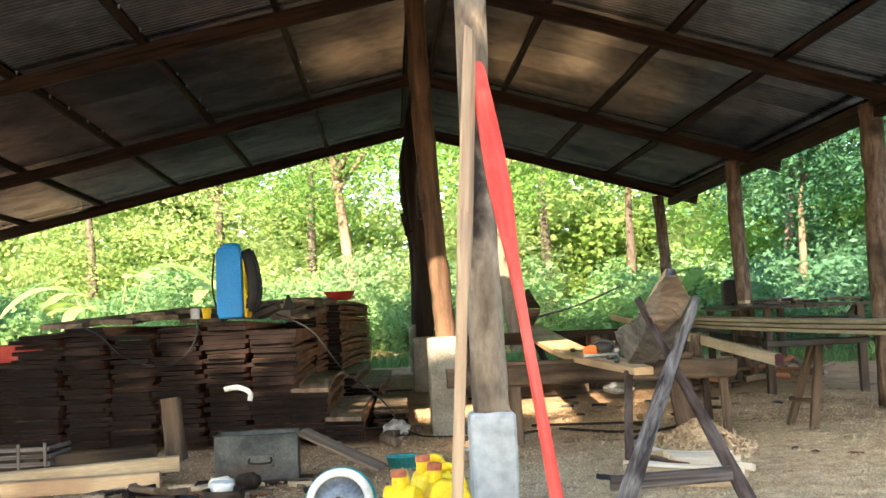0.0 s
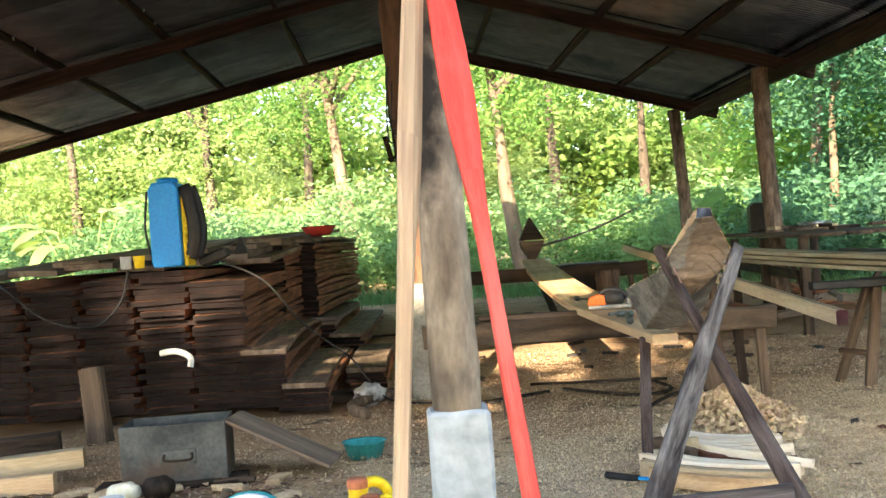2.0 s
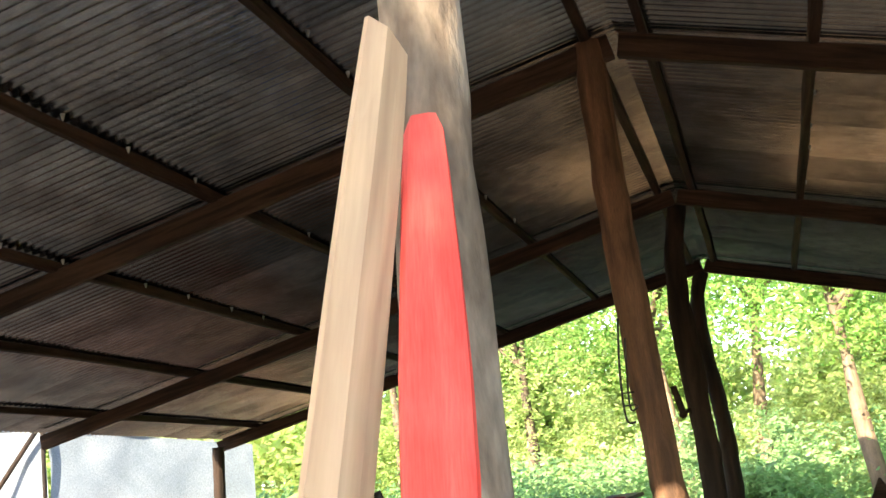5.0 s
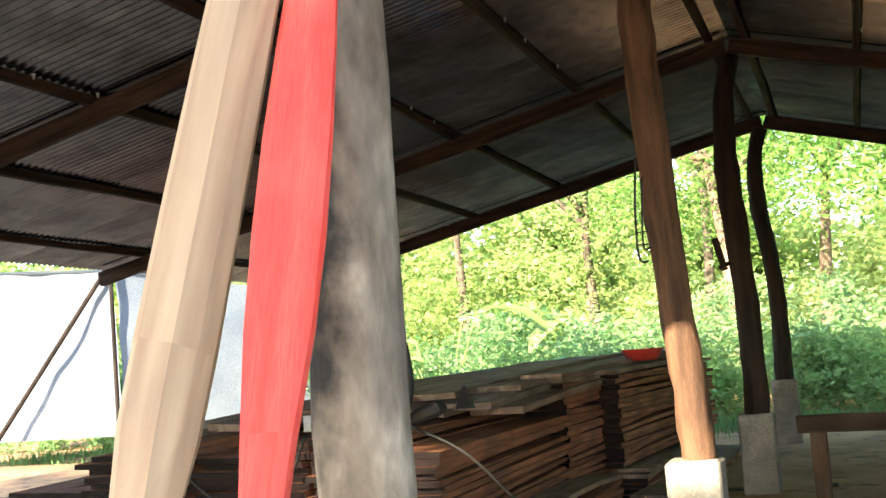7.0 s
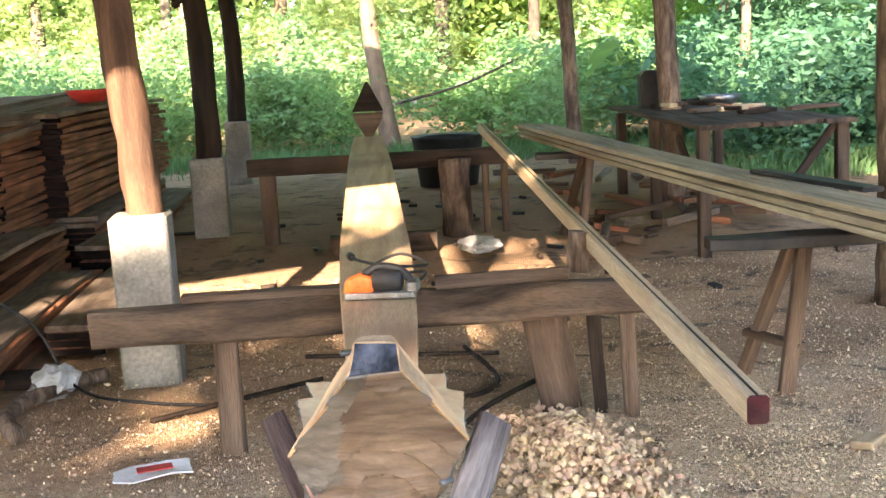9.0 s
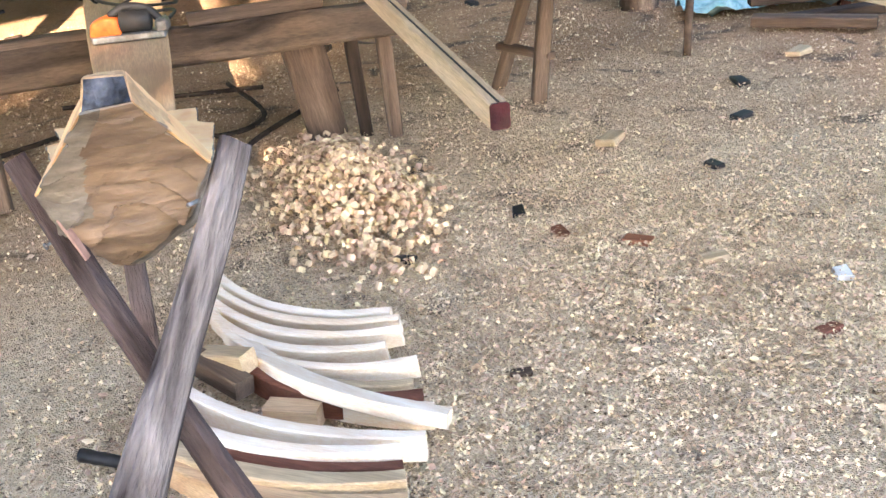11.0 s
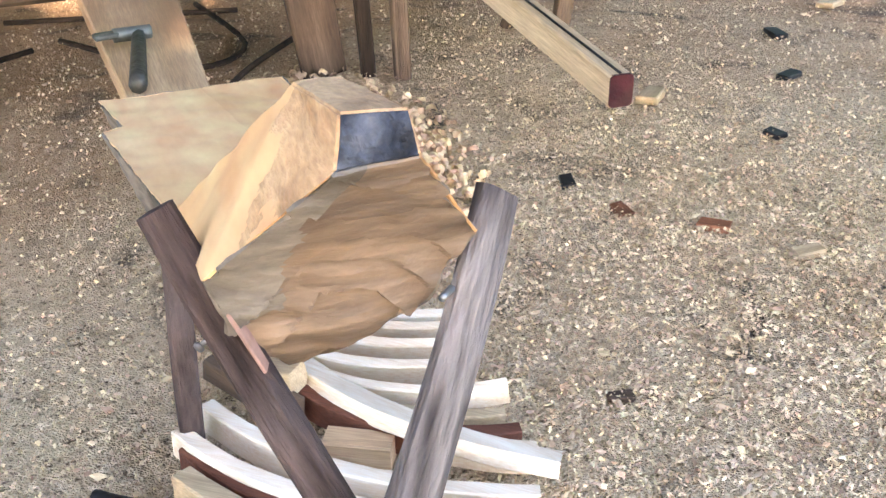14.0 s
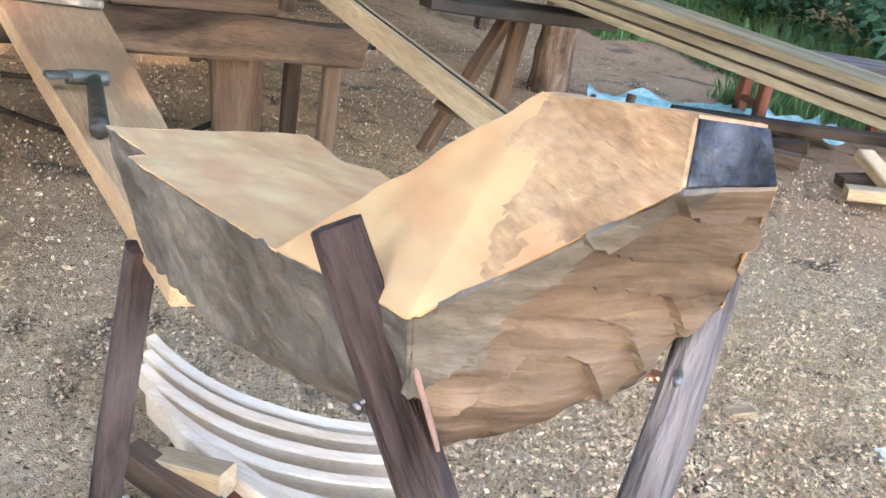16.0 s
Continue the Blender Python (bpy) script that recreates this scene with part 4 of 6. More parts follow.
blade([(0, 0.019, 1), (0.03, 0.022, 1.1), (0.15, 0.021, 1.1), (0.3, 0.021, 1.1), (0.42, 0.023, 1.2), (0.48, 0.031, 1.2), (0.53, 0.047, 1.2), (0.57, 0.058, 1.2), (0.62, 0.061, 1.2), (0.7, 0.06, 1.2), (0.8, 0.058, 1.1), (0.9, 0.054, 1.1), (0.96, 0.05, 1.0), (1.0, 0.046, 0.9)],
      (0.70, 4.25, -0.055), (0.868, 4.915, 2.185), 0.044, "paddle", "wooden_paddle", "bare pale wood paddle leaning against the post", 66, HEWN, 0.02)
blade([(0, 0.024, 1), (0.02, 0.03, 1), (0.08, 0.027, 1), (0.2, 0.023, 1.1), (0.3, 0.022, 1.1), (0.42, 0.022, 1.1), (0.5, 0.023, 1.1), (0.55, 0.026, 1.1), (0.6, 0.035, 1.0), (0.66, 0.047, 0.9), (0.72, 0.053, 0.8), (0.79, 0.0525, 0.8), (0.86, 0.047, 0.7), (0.95, 0.038, 0.6), (0.985, 0.033, 0.5), (1.0, 0.022, 0.4)],
      (1.12, 4.03, -0.06), (0.897, 4.975, 2.065), 0.034, "red_paint", "red_paddle", "coral red painted paddle leaning against the post", 0)

# ---- yard front ----
def bamboo():
    t = thing("bamboo_pole", (0.8, 4.2, 0), "long green bamboo pole lying on the ground", "bamboo")
    p0, p1 = Vector((-1.6, 3.40, 0.03)), Vector((3.1, 4.80, 0.03))
    pts, rad = [], []
    n = 14
    for i in range(n):
        f = i / n
        for d, r in ((0, 0.033), (0.004, 0.036), (0.008, 0.033), (0.05, 0.031)):
            pts.append(p0 + (p1 - p0) * (f + d) + Vector((0, 0.03 * math.sin(f * 3), 0)))
            rad.append(r * (1 - 0.15 * f))
    m = along(p0, p1)
    bm = tube(bmesh.new(), [m.inverted() @ p for p in pts], rad, 12)
    part("culm", bm, M["green"], t, m=m, smooth=True)


bamboo()


def jerrycan(x, y, turn, label, lab=True):
    t = thing("yellow_jerrycan", (x, y, 0), label, "jerrycan", "yellow jerrycans")
    m = Matrix.Translation((x, y, 0)) @ Matrix.Rotation(radians(turn), 4, "Z") @ Matrix.Scale(1.14, 4)
    bm = prism(bmesh.new(), [(-0.075, 0.0), (0.075, 0.0), (0.08, 0.05), (0.075, 0.19), (0.05, 0.225), (-0.035, 0.25), (-0.06, 0.235), (-0.078, 0.19), (-0.08, 0.05)], 0.115)
    part("can_body", bevelled(bm, 0.014, 2), M["yellow"], t, m=m, smooth=True)
    bm = tube(bmesh.new(), curve_pts([(-0.045, 0, 0.235), (-0.02, 0, 0.285), (0.03, 0, 0.275), (0.062, 0, 0.205)], 10), [0.015] * 11, 8)
    part("handle", bm, M["yellow"], t, m=m, smooth=True)
    part("spout", lathe(bmesh.new(), [(0.026, 0), (0.024, 0.05)], (-0.045, 0, 0.235), 14), M["yellow"], t, m=m)
    part("cap", lathe(bmesh.new(), [(0.028, 0), (0.028, 0.02), (0.022, 0.026)], (-0.045, 0, 0.278), 14), M["cap"], t, m=m)
    if lab:
        part("label", box((0.085, 0.003, 0.13), 0), M["label_red"], t, "dark red printed label", m @ Matrix.Translation((0.0, -0.0592, 0.115)))
        for z, w in ((0.155, 0.06), (0.10, 0.045), (0.085, 0.05)):
            part("print", box((w, 0.002, 0.009), 0), M["cream"], t, m=m @ Matrix.Translation((0, -0.0612, z)))


jerrycan(0.50, 4.42, 78, "smudged yellow plastic jerrycan with red cap", False)
jerrycan(0.68, 4.50, 12, "yellow plastic jerrycan with a dark red label")
jerrycan(0.62, 4.70, 30, "faded yellow jerrycan with red cap behind the others", False)


def small_front():
    t = thing("blue_canister", (0.93, 4.52, 0), "dark blue plastic canister lying on its side", "canister")
    m = Matrix.Translation((0.93, 4.52, 0.0)) @ Matrix.Rotation(radians(8), 4, "Z")
    bm = prism(bmesh.new(), [(-0.11, 0.0), (0.10, 0.0), (0.115, 0.04), (0.10, 0.08), (0.05, 0.1), (-0.06, 0.1), (-0.11, 0.07)], 0.16)
    part("canister_body", bevelled(bm, 0.012, 2), M["navy"], t, m=m, smooth=True)
    part("grip", tube(bmesh.new(), curve_pts([(-0.07, 0, 0.095), (-0.03, 0, 0.13), (0.03, 0, 0.13), (0.08, 0, 0.09)], 8), [0.012] * 9, 8), M["navy"], t, m=m, smooth=True)
    part("label", box((0.09, 0.10, 0.003), 0), M["cream"], t, "faded paper label", m @ Matrix.Translation((-0.005, 0, 0.1015)))
    part("spout", lathe(bmesh.new(), [(0.022, 0), (0.022, 0.03)], (0, 0, 0), 12), M["navy"], t, m=m @ Matrix.Translation((0.11, -0.03, 0.045)) @ Matrix.Rotation(radians(90), 4, "Y"))

    t = thing("stone_stool", (1.91, 3.8, 0), "low grey concrete step stool", "stool")
    m = Matrix.Translation((1.91, 3.80, 0)) @ Matrix.Rotation(radians(14), 4, "Z")
    for nm, s, c in (("seat", (0.37, 0.24, 0.04), (0, 0, 0.145)), ("leg", (0.05, 0.22, 0.124), (-0.145, 0, 0.062)), ("leg", (0.05, 0.22, 0.124), (0.145, 0, 0.062)), ("front_panel", (0.15, 0.03, 0.124), (-0.044, -0.09, 0.062))):
        bm = box(s, 0.005, 2)
        part(nm, jag(bm, 0.003, 30), M["dark_concrete"], t, m=m @ Matrix.Translation(c))

    # circular appliance lid leaning on a black pan
    t = thing("electric_saw", (0.2, 4.8, 0), "old circular machine with pale round steel guard", "machine")
    m = Matrix.Translation((0.2, 4.82, 0.13)) @ Matrix.Rotation(radians(72), 4, "X") @ Matrix.Rotation(radians(-6), 4, "Y")
    part("guard", lathe(bmesh.new(), [(0.15, -0.03), (0.152, 0.0), (0.145, 0.02), (0.118, 0.025), (0.115, 0.012)], (0, 0, 0), 32), M["white"], t, "dirty cream round guard", m, True)
    part("disc", lathe(bmesh.new(), [(0.112, 0.012), (0.112, 0.018), (0.02, 0.02)], (0, 0, 0), 32), M["steel"], t, "bright steel disc", m, True)
    part("hub", lathe(bmesh.new(), [(0.02, 0.018), (0.02, 0.04), (0.012, 0.045)], (0, 0, 0), 12), M["black"], t, m=m)
    part("rim", lathe(bmesh.new(), [(0.158, -0.045), (0.162, -0.02), (0.156, -0.005)], (0, 0, 0), 32), M["teal"], t, m=m, smooth=True)
    rod("bar", [(0.02, 4.72, 0.085), (0.36, 4.70, 0.115)], 0.008, M["black"], t, n=3)
    part("base", box((0.16, 0.12, 0.05), 0.008), M["black"], t, m=Matrix.Translation((0.12, 4.86, 0.03)))

    t = thing("short_board", (0.3, 4.5, 0), "short grey board lying on the ground", "board")
    beam("board", (0.06, 4.42, 0.02), (0.46, 4.62, 0.02), 0.09, 0.035, M["grey_wood"], t)
    t = thing("concrete_lump", (0.98, 4.12, 0), "small pale lump of broken concrete", "rubble")
    part("lump", jag(box((0.1, 0.06, 0.06), 0.008), 0.01, 14), M["concrete"], t, m=Matrix.Translation((0.98, 4.14, 0.025)))
    t = thing("metal_rod", (1.95, 4.4, 0), "thin pale metal rod lying across the bamboo", "rod")
    rod("bar", [(1.72, 4.40, 0.085), (2.35, 4.33, 0.10)], 0.012, M["steel"], t, n=4)


small_front()


def junk():
    t = thing("metal_box", (-0.45, 6.4, 0), "open dented grey-blue metal toolbox", "toolbox")
    m = Matrix.Translation((-0.44, 6.42, 0.0)) @ Matrix.Rotation(radians(6), 4, "Z")
    w, d, h = 0.47, 0.28, 0.26
    for nm, s, c in (("front_panel", (w, 0.012, h), (0, -d / 2, h / 2 + 0.03)), ("back_panel", (w, 0.012, h), (0, d / 2, h / 2 + 0.03)), ("side_panel", (0.012, d - 0.014, h), (-w / 2 + 0.006, 0, h / 2 + 0.03)), ("side_panel", (0.012, d - 0.014, h), (w / 2 - 0.006, 0, h / 2 + 0.03)), ("bottom", (w - 0.03, d - 0.03, 0.01), (0, 0, 0.04))):
        part(nm, box(s, 0.003), M["metalbox"], t, m=m @ Matrix.Translation(c))
    part("handle_plate", box((0.16, 0.006, 0.07), 0.003), M["metalbox"], t, m=m @ Matrix.Translation((0.02, -d / 2 - 0.0095, 0.14)))
    part("handle", tube(bmesh.new(), curve_pts([(-0.06, 0, 0.0), (-0.055, -0.02, -0.025), (0.055, -0.02, -0.025), (0.06, 0, 0.0)], 10), [0.006] * 11, 8), M["dark_wood"], t, m=m @ Matrix.Translation((0.02, -d / 2 - 0.012, 0.155)), smooth=True)
    beam("skid", (-0.78, 6.30, 0.015), (-0.12, 6.38, 0.015), 0.2, 0.03, M["dark_wood"], t)
    t = thing("box_lid", (-0.05, 6.5, 0), "dark wooden lid leaning beside the toolbox", "lid")
    beam("board", (-0.19, 6.46, 0.28), (0.28, 6.42, 0.05), 0.28, 0.018, M["grey_plank"], t)
    t = thing("stump_prop", (-1.24, 7.7, 0), "squared brown timber stub standing upright", "timber")
    beam("timber", (-1.235, 7.68, 0.0), (-1.285, 7.75, 0.43), 0.13, 0.11, M["trestle"], t, cham=0.012, rough=0.008)
    for i, (p0, p1, mm) in enumerate((((-2.6, 6.25, 0.06), (-0.95, 6.62, 0.11), "fresh"), ((-2.6, 6.05, 0.05), (-1.0, 6.36, 0.05), "keel"), ((-2.4, 6.55, 0.12), (-1.15, 6.85, 0.16), "dark_wood"))):
        t = thing("loose_timber", p0, "loose squared timber lying in front of the stack", "timber", "loose timbers")
        beam("timber", p0, p1, 0.1, 0.09, M[mm], t)
    t = thing("plastic_crate", (-1.95, 6.7, 0), "grey slatted plastic crate full of scraps", "crate")
    for i in range(4):
        z = 0.1 + i * 0.045
        beam("slat", (-2.25, 6.58, z), (-1.72, 6.58, z), 0.012, 0.025, M["grey_wood"], t)
        beam("slat", (-1.72, 6.58, z), (-1.72, 6.95, z), 0.012, 0.025, M["grey_wood"], t)
    for x in (-2.2, -2.05, -1.9, -1.74):
        beam("upright", (x, 6.572, 0.04), (x, 6.572, 0.27), 0.02, 0.01, M["grey_wood"], t)
    part("scraps", jag(box((0.45, 0.3, 0.18), 0.02), 0.04, 9), M["dark_wood"], t, m=Matrix.Translation((-2.0, 6.78, 0.13)))
    # pan with scraps
    t = thing("black_pan", (-0.75, 5.2, 0), "black rubber pan heaped with rusty scraps", "pan")
    part("pan_bowl", lathe(bmesh.new(), [(0.14, 0.0), (0.2, 0.09), (0.21, 0.1), (0.19, 0.095), (0.13, 0.03)], (-0.72, 5.2, 0.0), 26), M["black"], t, smooth=True)
    rng = random.Random(3)
    for i in range(11):
        a = rng.uniform(0, 6.3)
        r = rng.uniform(0, 0.09)
        x, y = -0.72 + r * math.cos(a), 5.2 + r * math.sin(a)
        d = rng.uniform(0, 6.3)
        beam("scrap", (x - 0.09 * math.cos(d), y - 0.09 * math.sin(d), 0.08 + i * 0.008), (x + 0.09 * math.cos(d), y + 0.09 * math.sin(d), 0.09 + i * 0.009), 0.05, 0.025, M["trestle" if i % 3 else "plank_end"], t, seg=6, rough=0.012, side_bend=0.03)
    t = thing("scrap_pail", (-0.45, 5.45, 0), "small dark pail with white pot inside", "pail")
    part("pail_body", lathe(bmesh.new(), [(0.09, 0), (0.11, 0.1), (0.1, 0.1), (0.085, 0.02)], (-0.45, 5.5, 0.0), 20), M["dark_wood"], t, smooth=True)
    part("pot", lathe(bmesh.new(), [(0.05, 0.06), (0.06, 0.12), (0.05, 0.14), (0.045, 0.1)], (-0.46, 5.5, 0.0), 18), M["white"], t, smooth=True)
    for x, y, r, h, mm, lab in ((-0.62, 6.0, 0.045, 0.13, "cream", "cream plastic bottle lying in the clutter"), (-0.48, 6.05, 0.05, 0.12, "dark_wood", "rusty round motor can in the clutter"), (-0.58, 4.92, 0.035, 0.1, "white", "white plastic tub lying on the ground")):
        t = thing("scrap_tin", (x, y, 0), lab, "container")
        part("tin_body", lathe(bmesh.new(), [(r * 0.9, 0), (r, 0.01), (r, h * 0.75), (r * 0.6, h * 0.9), (r * 0.6, h)], (0, 0, 0), 18), M[mm], t, m=Matrix.Translation((x, y, r)) @ Matrix.Rotation(radians(80), 4, "Y") @ Matrix.Rotation(radians(20), 4, "X"), smooth=True)
    t = thing("stone", (-0.78, 4.95, 0), "flat pale stone in the clutter", "stone")
    part("stone_body", jag(box((0.17, 0.12, 0.09), 0.02, 2), 0.02, 9), M["concrete"], t, m=Matrix.Translation((-0.78, 4.95, 0.04)))
    t = thing("foam_box", (-1.2, 4.9, 0), "white foam box in the clutter", "box")
    part("box_body", box((0.25, 0.16, 0.14), 0.008), M["white"], t, m=Matrix.Translation((-1.12, 4.9, 0.07)))
    t = thing("teal_bowl", (0.38, 6.7, 0), "teal plastic bowl on the ground", "bowl")
    part("bowl_body", lathe(bmesh.new(), [(0.08, 0), (0.105, 0.075), (0.112, 0.08), (0.1, 0.07), (0.07, 0.015)], (0.38, 6.75, 0), 24), M["teal"], t, smooth=True)
    t = thing("crooked_root", (0.22, 8.3, 0), "thick crooked root lying by the lumber", "root")
    rod("root_body", [(0.28, 7.9, 0.04), (0.18, 8.1, 0.05), (0.2, 8.4, 0.05), (0.42, 8.7, 0.05)], 0.035, M["log"], t, n=14, wob=0.3)
    for i in range(75):
        x, y = rng.uniform(-1.3, 0.1), rng.uniform(4.8, 6.3)
        t = thing("wood_scrap", (x, y, 0), "curved brown wood scrap lying in the yard", "scrap", "yard scraps")
        a = rng.uniform(0, 6.3)
        L = rng.uniform(0.06, 0.18)
        beam("scrap", (x, y, 0.02), (x + L * math.cos(a), y + L * math.sin(a), 0.02), rng.uniform(0.03, 0.07), 0.025, M[rng.choice(["trestle", "red_plank", "dark_wood", "grey_plank", "chip"])], t, seg=4, rough=0.012, side_bend=rng.uniform(-0.02, 0.02))


junk()


def on_stack():
    t = thing("backpack_sprayer", (-1.0, 8.6, 1.0), "blue backpack sprayer with yellow frame on the lumber", "sprayer")
    m = Matrix.Translation((-1.0, 8.62, 0.985))
    prof = [(-0.09, 0.0), (0.09, 0.0), (0.1, 0.04), (0.095, 0.3), (0.098, 0.5), (0.07, 0.55), (-0.07, 0.55), (-0.098, 0.5), (-0.095, 0.3), (-0.1, 0.04)]
    part("tank", bevelled(prism(bmesh.new(), prof, 0.28), 0.016, 2), M["blue"], t, m=m)
    part("lid", lathe(bmesh.new(), [(0.07, 0.54), (0.072, 0.575), (0.05, 0.585)], (0, 0, 0), 20), M["blue"], t, m=m, smooth=True)
    part("back_frame", bevelled(prism(bmesh.new(), [(0.102, 0.0), (0.13, 0.0), (0.125, 0.5), (0.102, 0.52)], 0.2), 0.008), M["yellow"], t, "yellow plastic frame", m)
    for i in range(9):
        part("rib", box((0.02, 0.21, 0.018), 0.003), M["yellow"], t, m=m @ Matrix.Translation((0.13, 0, 0.06 + i * 0.05)))
    part("strap", tube(bmesh.new(), curve_pts([(0.125, -0.08, 0.52), (0.165, -0.1, 0.4), (0.185, -0.1, 0.2), (0.14, -0.08, 0.05)], 12), [0.022] * 13, 8, squash=2.0), M["black"], t, m=m, smooth=True)
    part("strap", tube(bmesh.new(), curve_pts([(0.125, 0.08, 0.52), (0.16, 0.1, 0.4), (0.18, 0.1, 0.2), (0.14, 0.08, 0.05)], 12), [0.02] * 13, 8, squash=2.0), M["black"], t, m=m, smooth=True)
    part("hose", tube(bmesh.new(), curve_pts([(-0.1, -0.1, 0.05), (-0.13, -0.12, 0.25), (-0.11, -0.1, 0.5)], 10), [0.008] * 11, 6), M["black"], t, m=m, smooth=True)
    t = thing("plastic_cup", (-1.17, 8.45, 1.0), "yellow and clear plastic cup on the lumber", "cup")
    part("cup_body", lathe(bmesh.new(), [(0.03, 0), (0.038, 0.08), (0.034, 0.08), (0.028, 0.01)], (-1.17, 8.45, 0.99), 16), M["yellow"], t, smooth=True)
    part("lid", lathe(bmesh.new(), [(0.036, 0), (0.036, 0.08)], (-1.26, 8.46, 0.99), 14), M["bag"], t)
    t = thing("red_basket", (-0.62, 13.0, 1.19), "shallow red woven plastic basket", "basket")
    part("basket_bowl", lathe(bmesh.new(), [(0.12, 0), (0.18, 0.09), (0.19, 0.1), (0.17, 0.085), (0.11, 0.02)], (-0.62, 13.0, 1.19), 26), M["redbowl"], t, smooth=True)
    t = thing("plane_tool", (-0.78, 8.75, 1.0), "dark tool lying on top of the lumber", "tool")
    part("tool_body", jag(box((0.2, 0.12, 0.07), 0.015), 0.015, 12), M["black"], t, m=Matrix.Translation((-0.76, 8.8, 1.03)) @ Matrix.Rotation(radians(-20), 4, "Y"))
    bm = bmesh.new()
    rings(bm, [[(-0.05, -0.02, 0), (0.05, -0.02, 0), (0.05, 0.02, 0), (-0.05, 0.02, 0)], [(-0.008, -0.005, 0.12), (0.008, -0.005, 0.12), (0.008, 0.005, 0.12), (-0.008, 0.005, 0.12)]])
    t2 = thing("wooden_wedge", (-0.62, 9.0, 1.0), "dark pointed wedge on the lumber", "wedge")
    part("wedge_body", bm, M["black"], t2, m=Matrix.Translation((-0.62, 9.0, 1.04)))
    t = thing("cable", (-1.7, 8.3, 0.9), "black cable looped over the lumber stack", "cable")
    rod("cord", [(-2.2, 8.5, 0.97), (-1.95, 8.2, 0.92), (-1.7, 8.15, 0.72), (-1.4, 8.14, 0.65), (-1.22, 8.15, 0.78), (-1.2, 8.3, 0.98)], 0.008, M["black"], t, n=40, sides=6)
    t = thing("cable", (-0.3, 8.5, 0.9), "black cable trailing down the lumber to the ground", "cable")
    rod("cord", [(-0.62, 8.3, 1.0), (-0.36, 8.35, 0.86), (-0.16, 8.6, 0.55), (0.12, 8.7, 0.30), (0.35, 8.5, 0.05), (0.7, 8.3, 0.02), (1.1, 8.2, 0.015)], 0.007, M["black"], t, n=50, sides=6)
    t = thing("white_hook", (-0.85, 8.15, 0.42), "curled white plastic strip stuck between planks", "plastic strip")
    rod("strip", [(-0.98, 8.13, 0.46), (-0.88, 8.1, 0.47), (-0.79, 8.08, 0.43), (-0.79, 8.07, 0.37)], 0.02, M["white"], t, n=14)
    t = thing("plastic_bag", (0.2, 8.4, 0), "crumpled clear plastic bag beside the lumber", "bag")
    bm = bmesh.new()
    bmesh.ops.create_icosphere(bm, subdivisions=3, radius=0.1)
    for v in bm.verts:
        v.co = Vector((v.co.x, v.co.y, v.co.z * 0.75)) * (1 + 0.35 * noise.noise(v.co * 22))
    part("bag_body", bm, M["bag"], t, m=Matrix.Translation((0.24, 8.55, 0.07)))
    t = thing("plastic_bag", (2.3, 11.2, 0.1), "flat crumpled clear plastic bag on the earth", "bag")
    bm = bmesh.new()
    bmesh.ops.create_icosphere(bm, subdivisions=3, radius=0.14)
    for v in bm.verts:
        v.co = Vector((v.co.x, v.co.y, v.co.z * 0.4)) * (1 + 0.35 * noise.noise(v.co * 18))
    part("bag_body", bm, M["bag"], t, m=Matrix.Translation((2.33, 11.2, 0.13)))


on_stack()


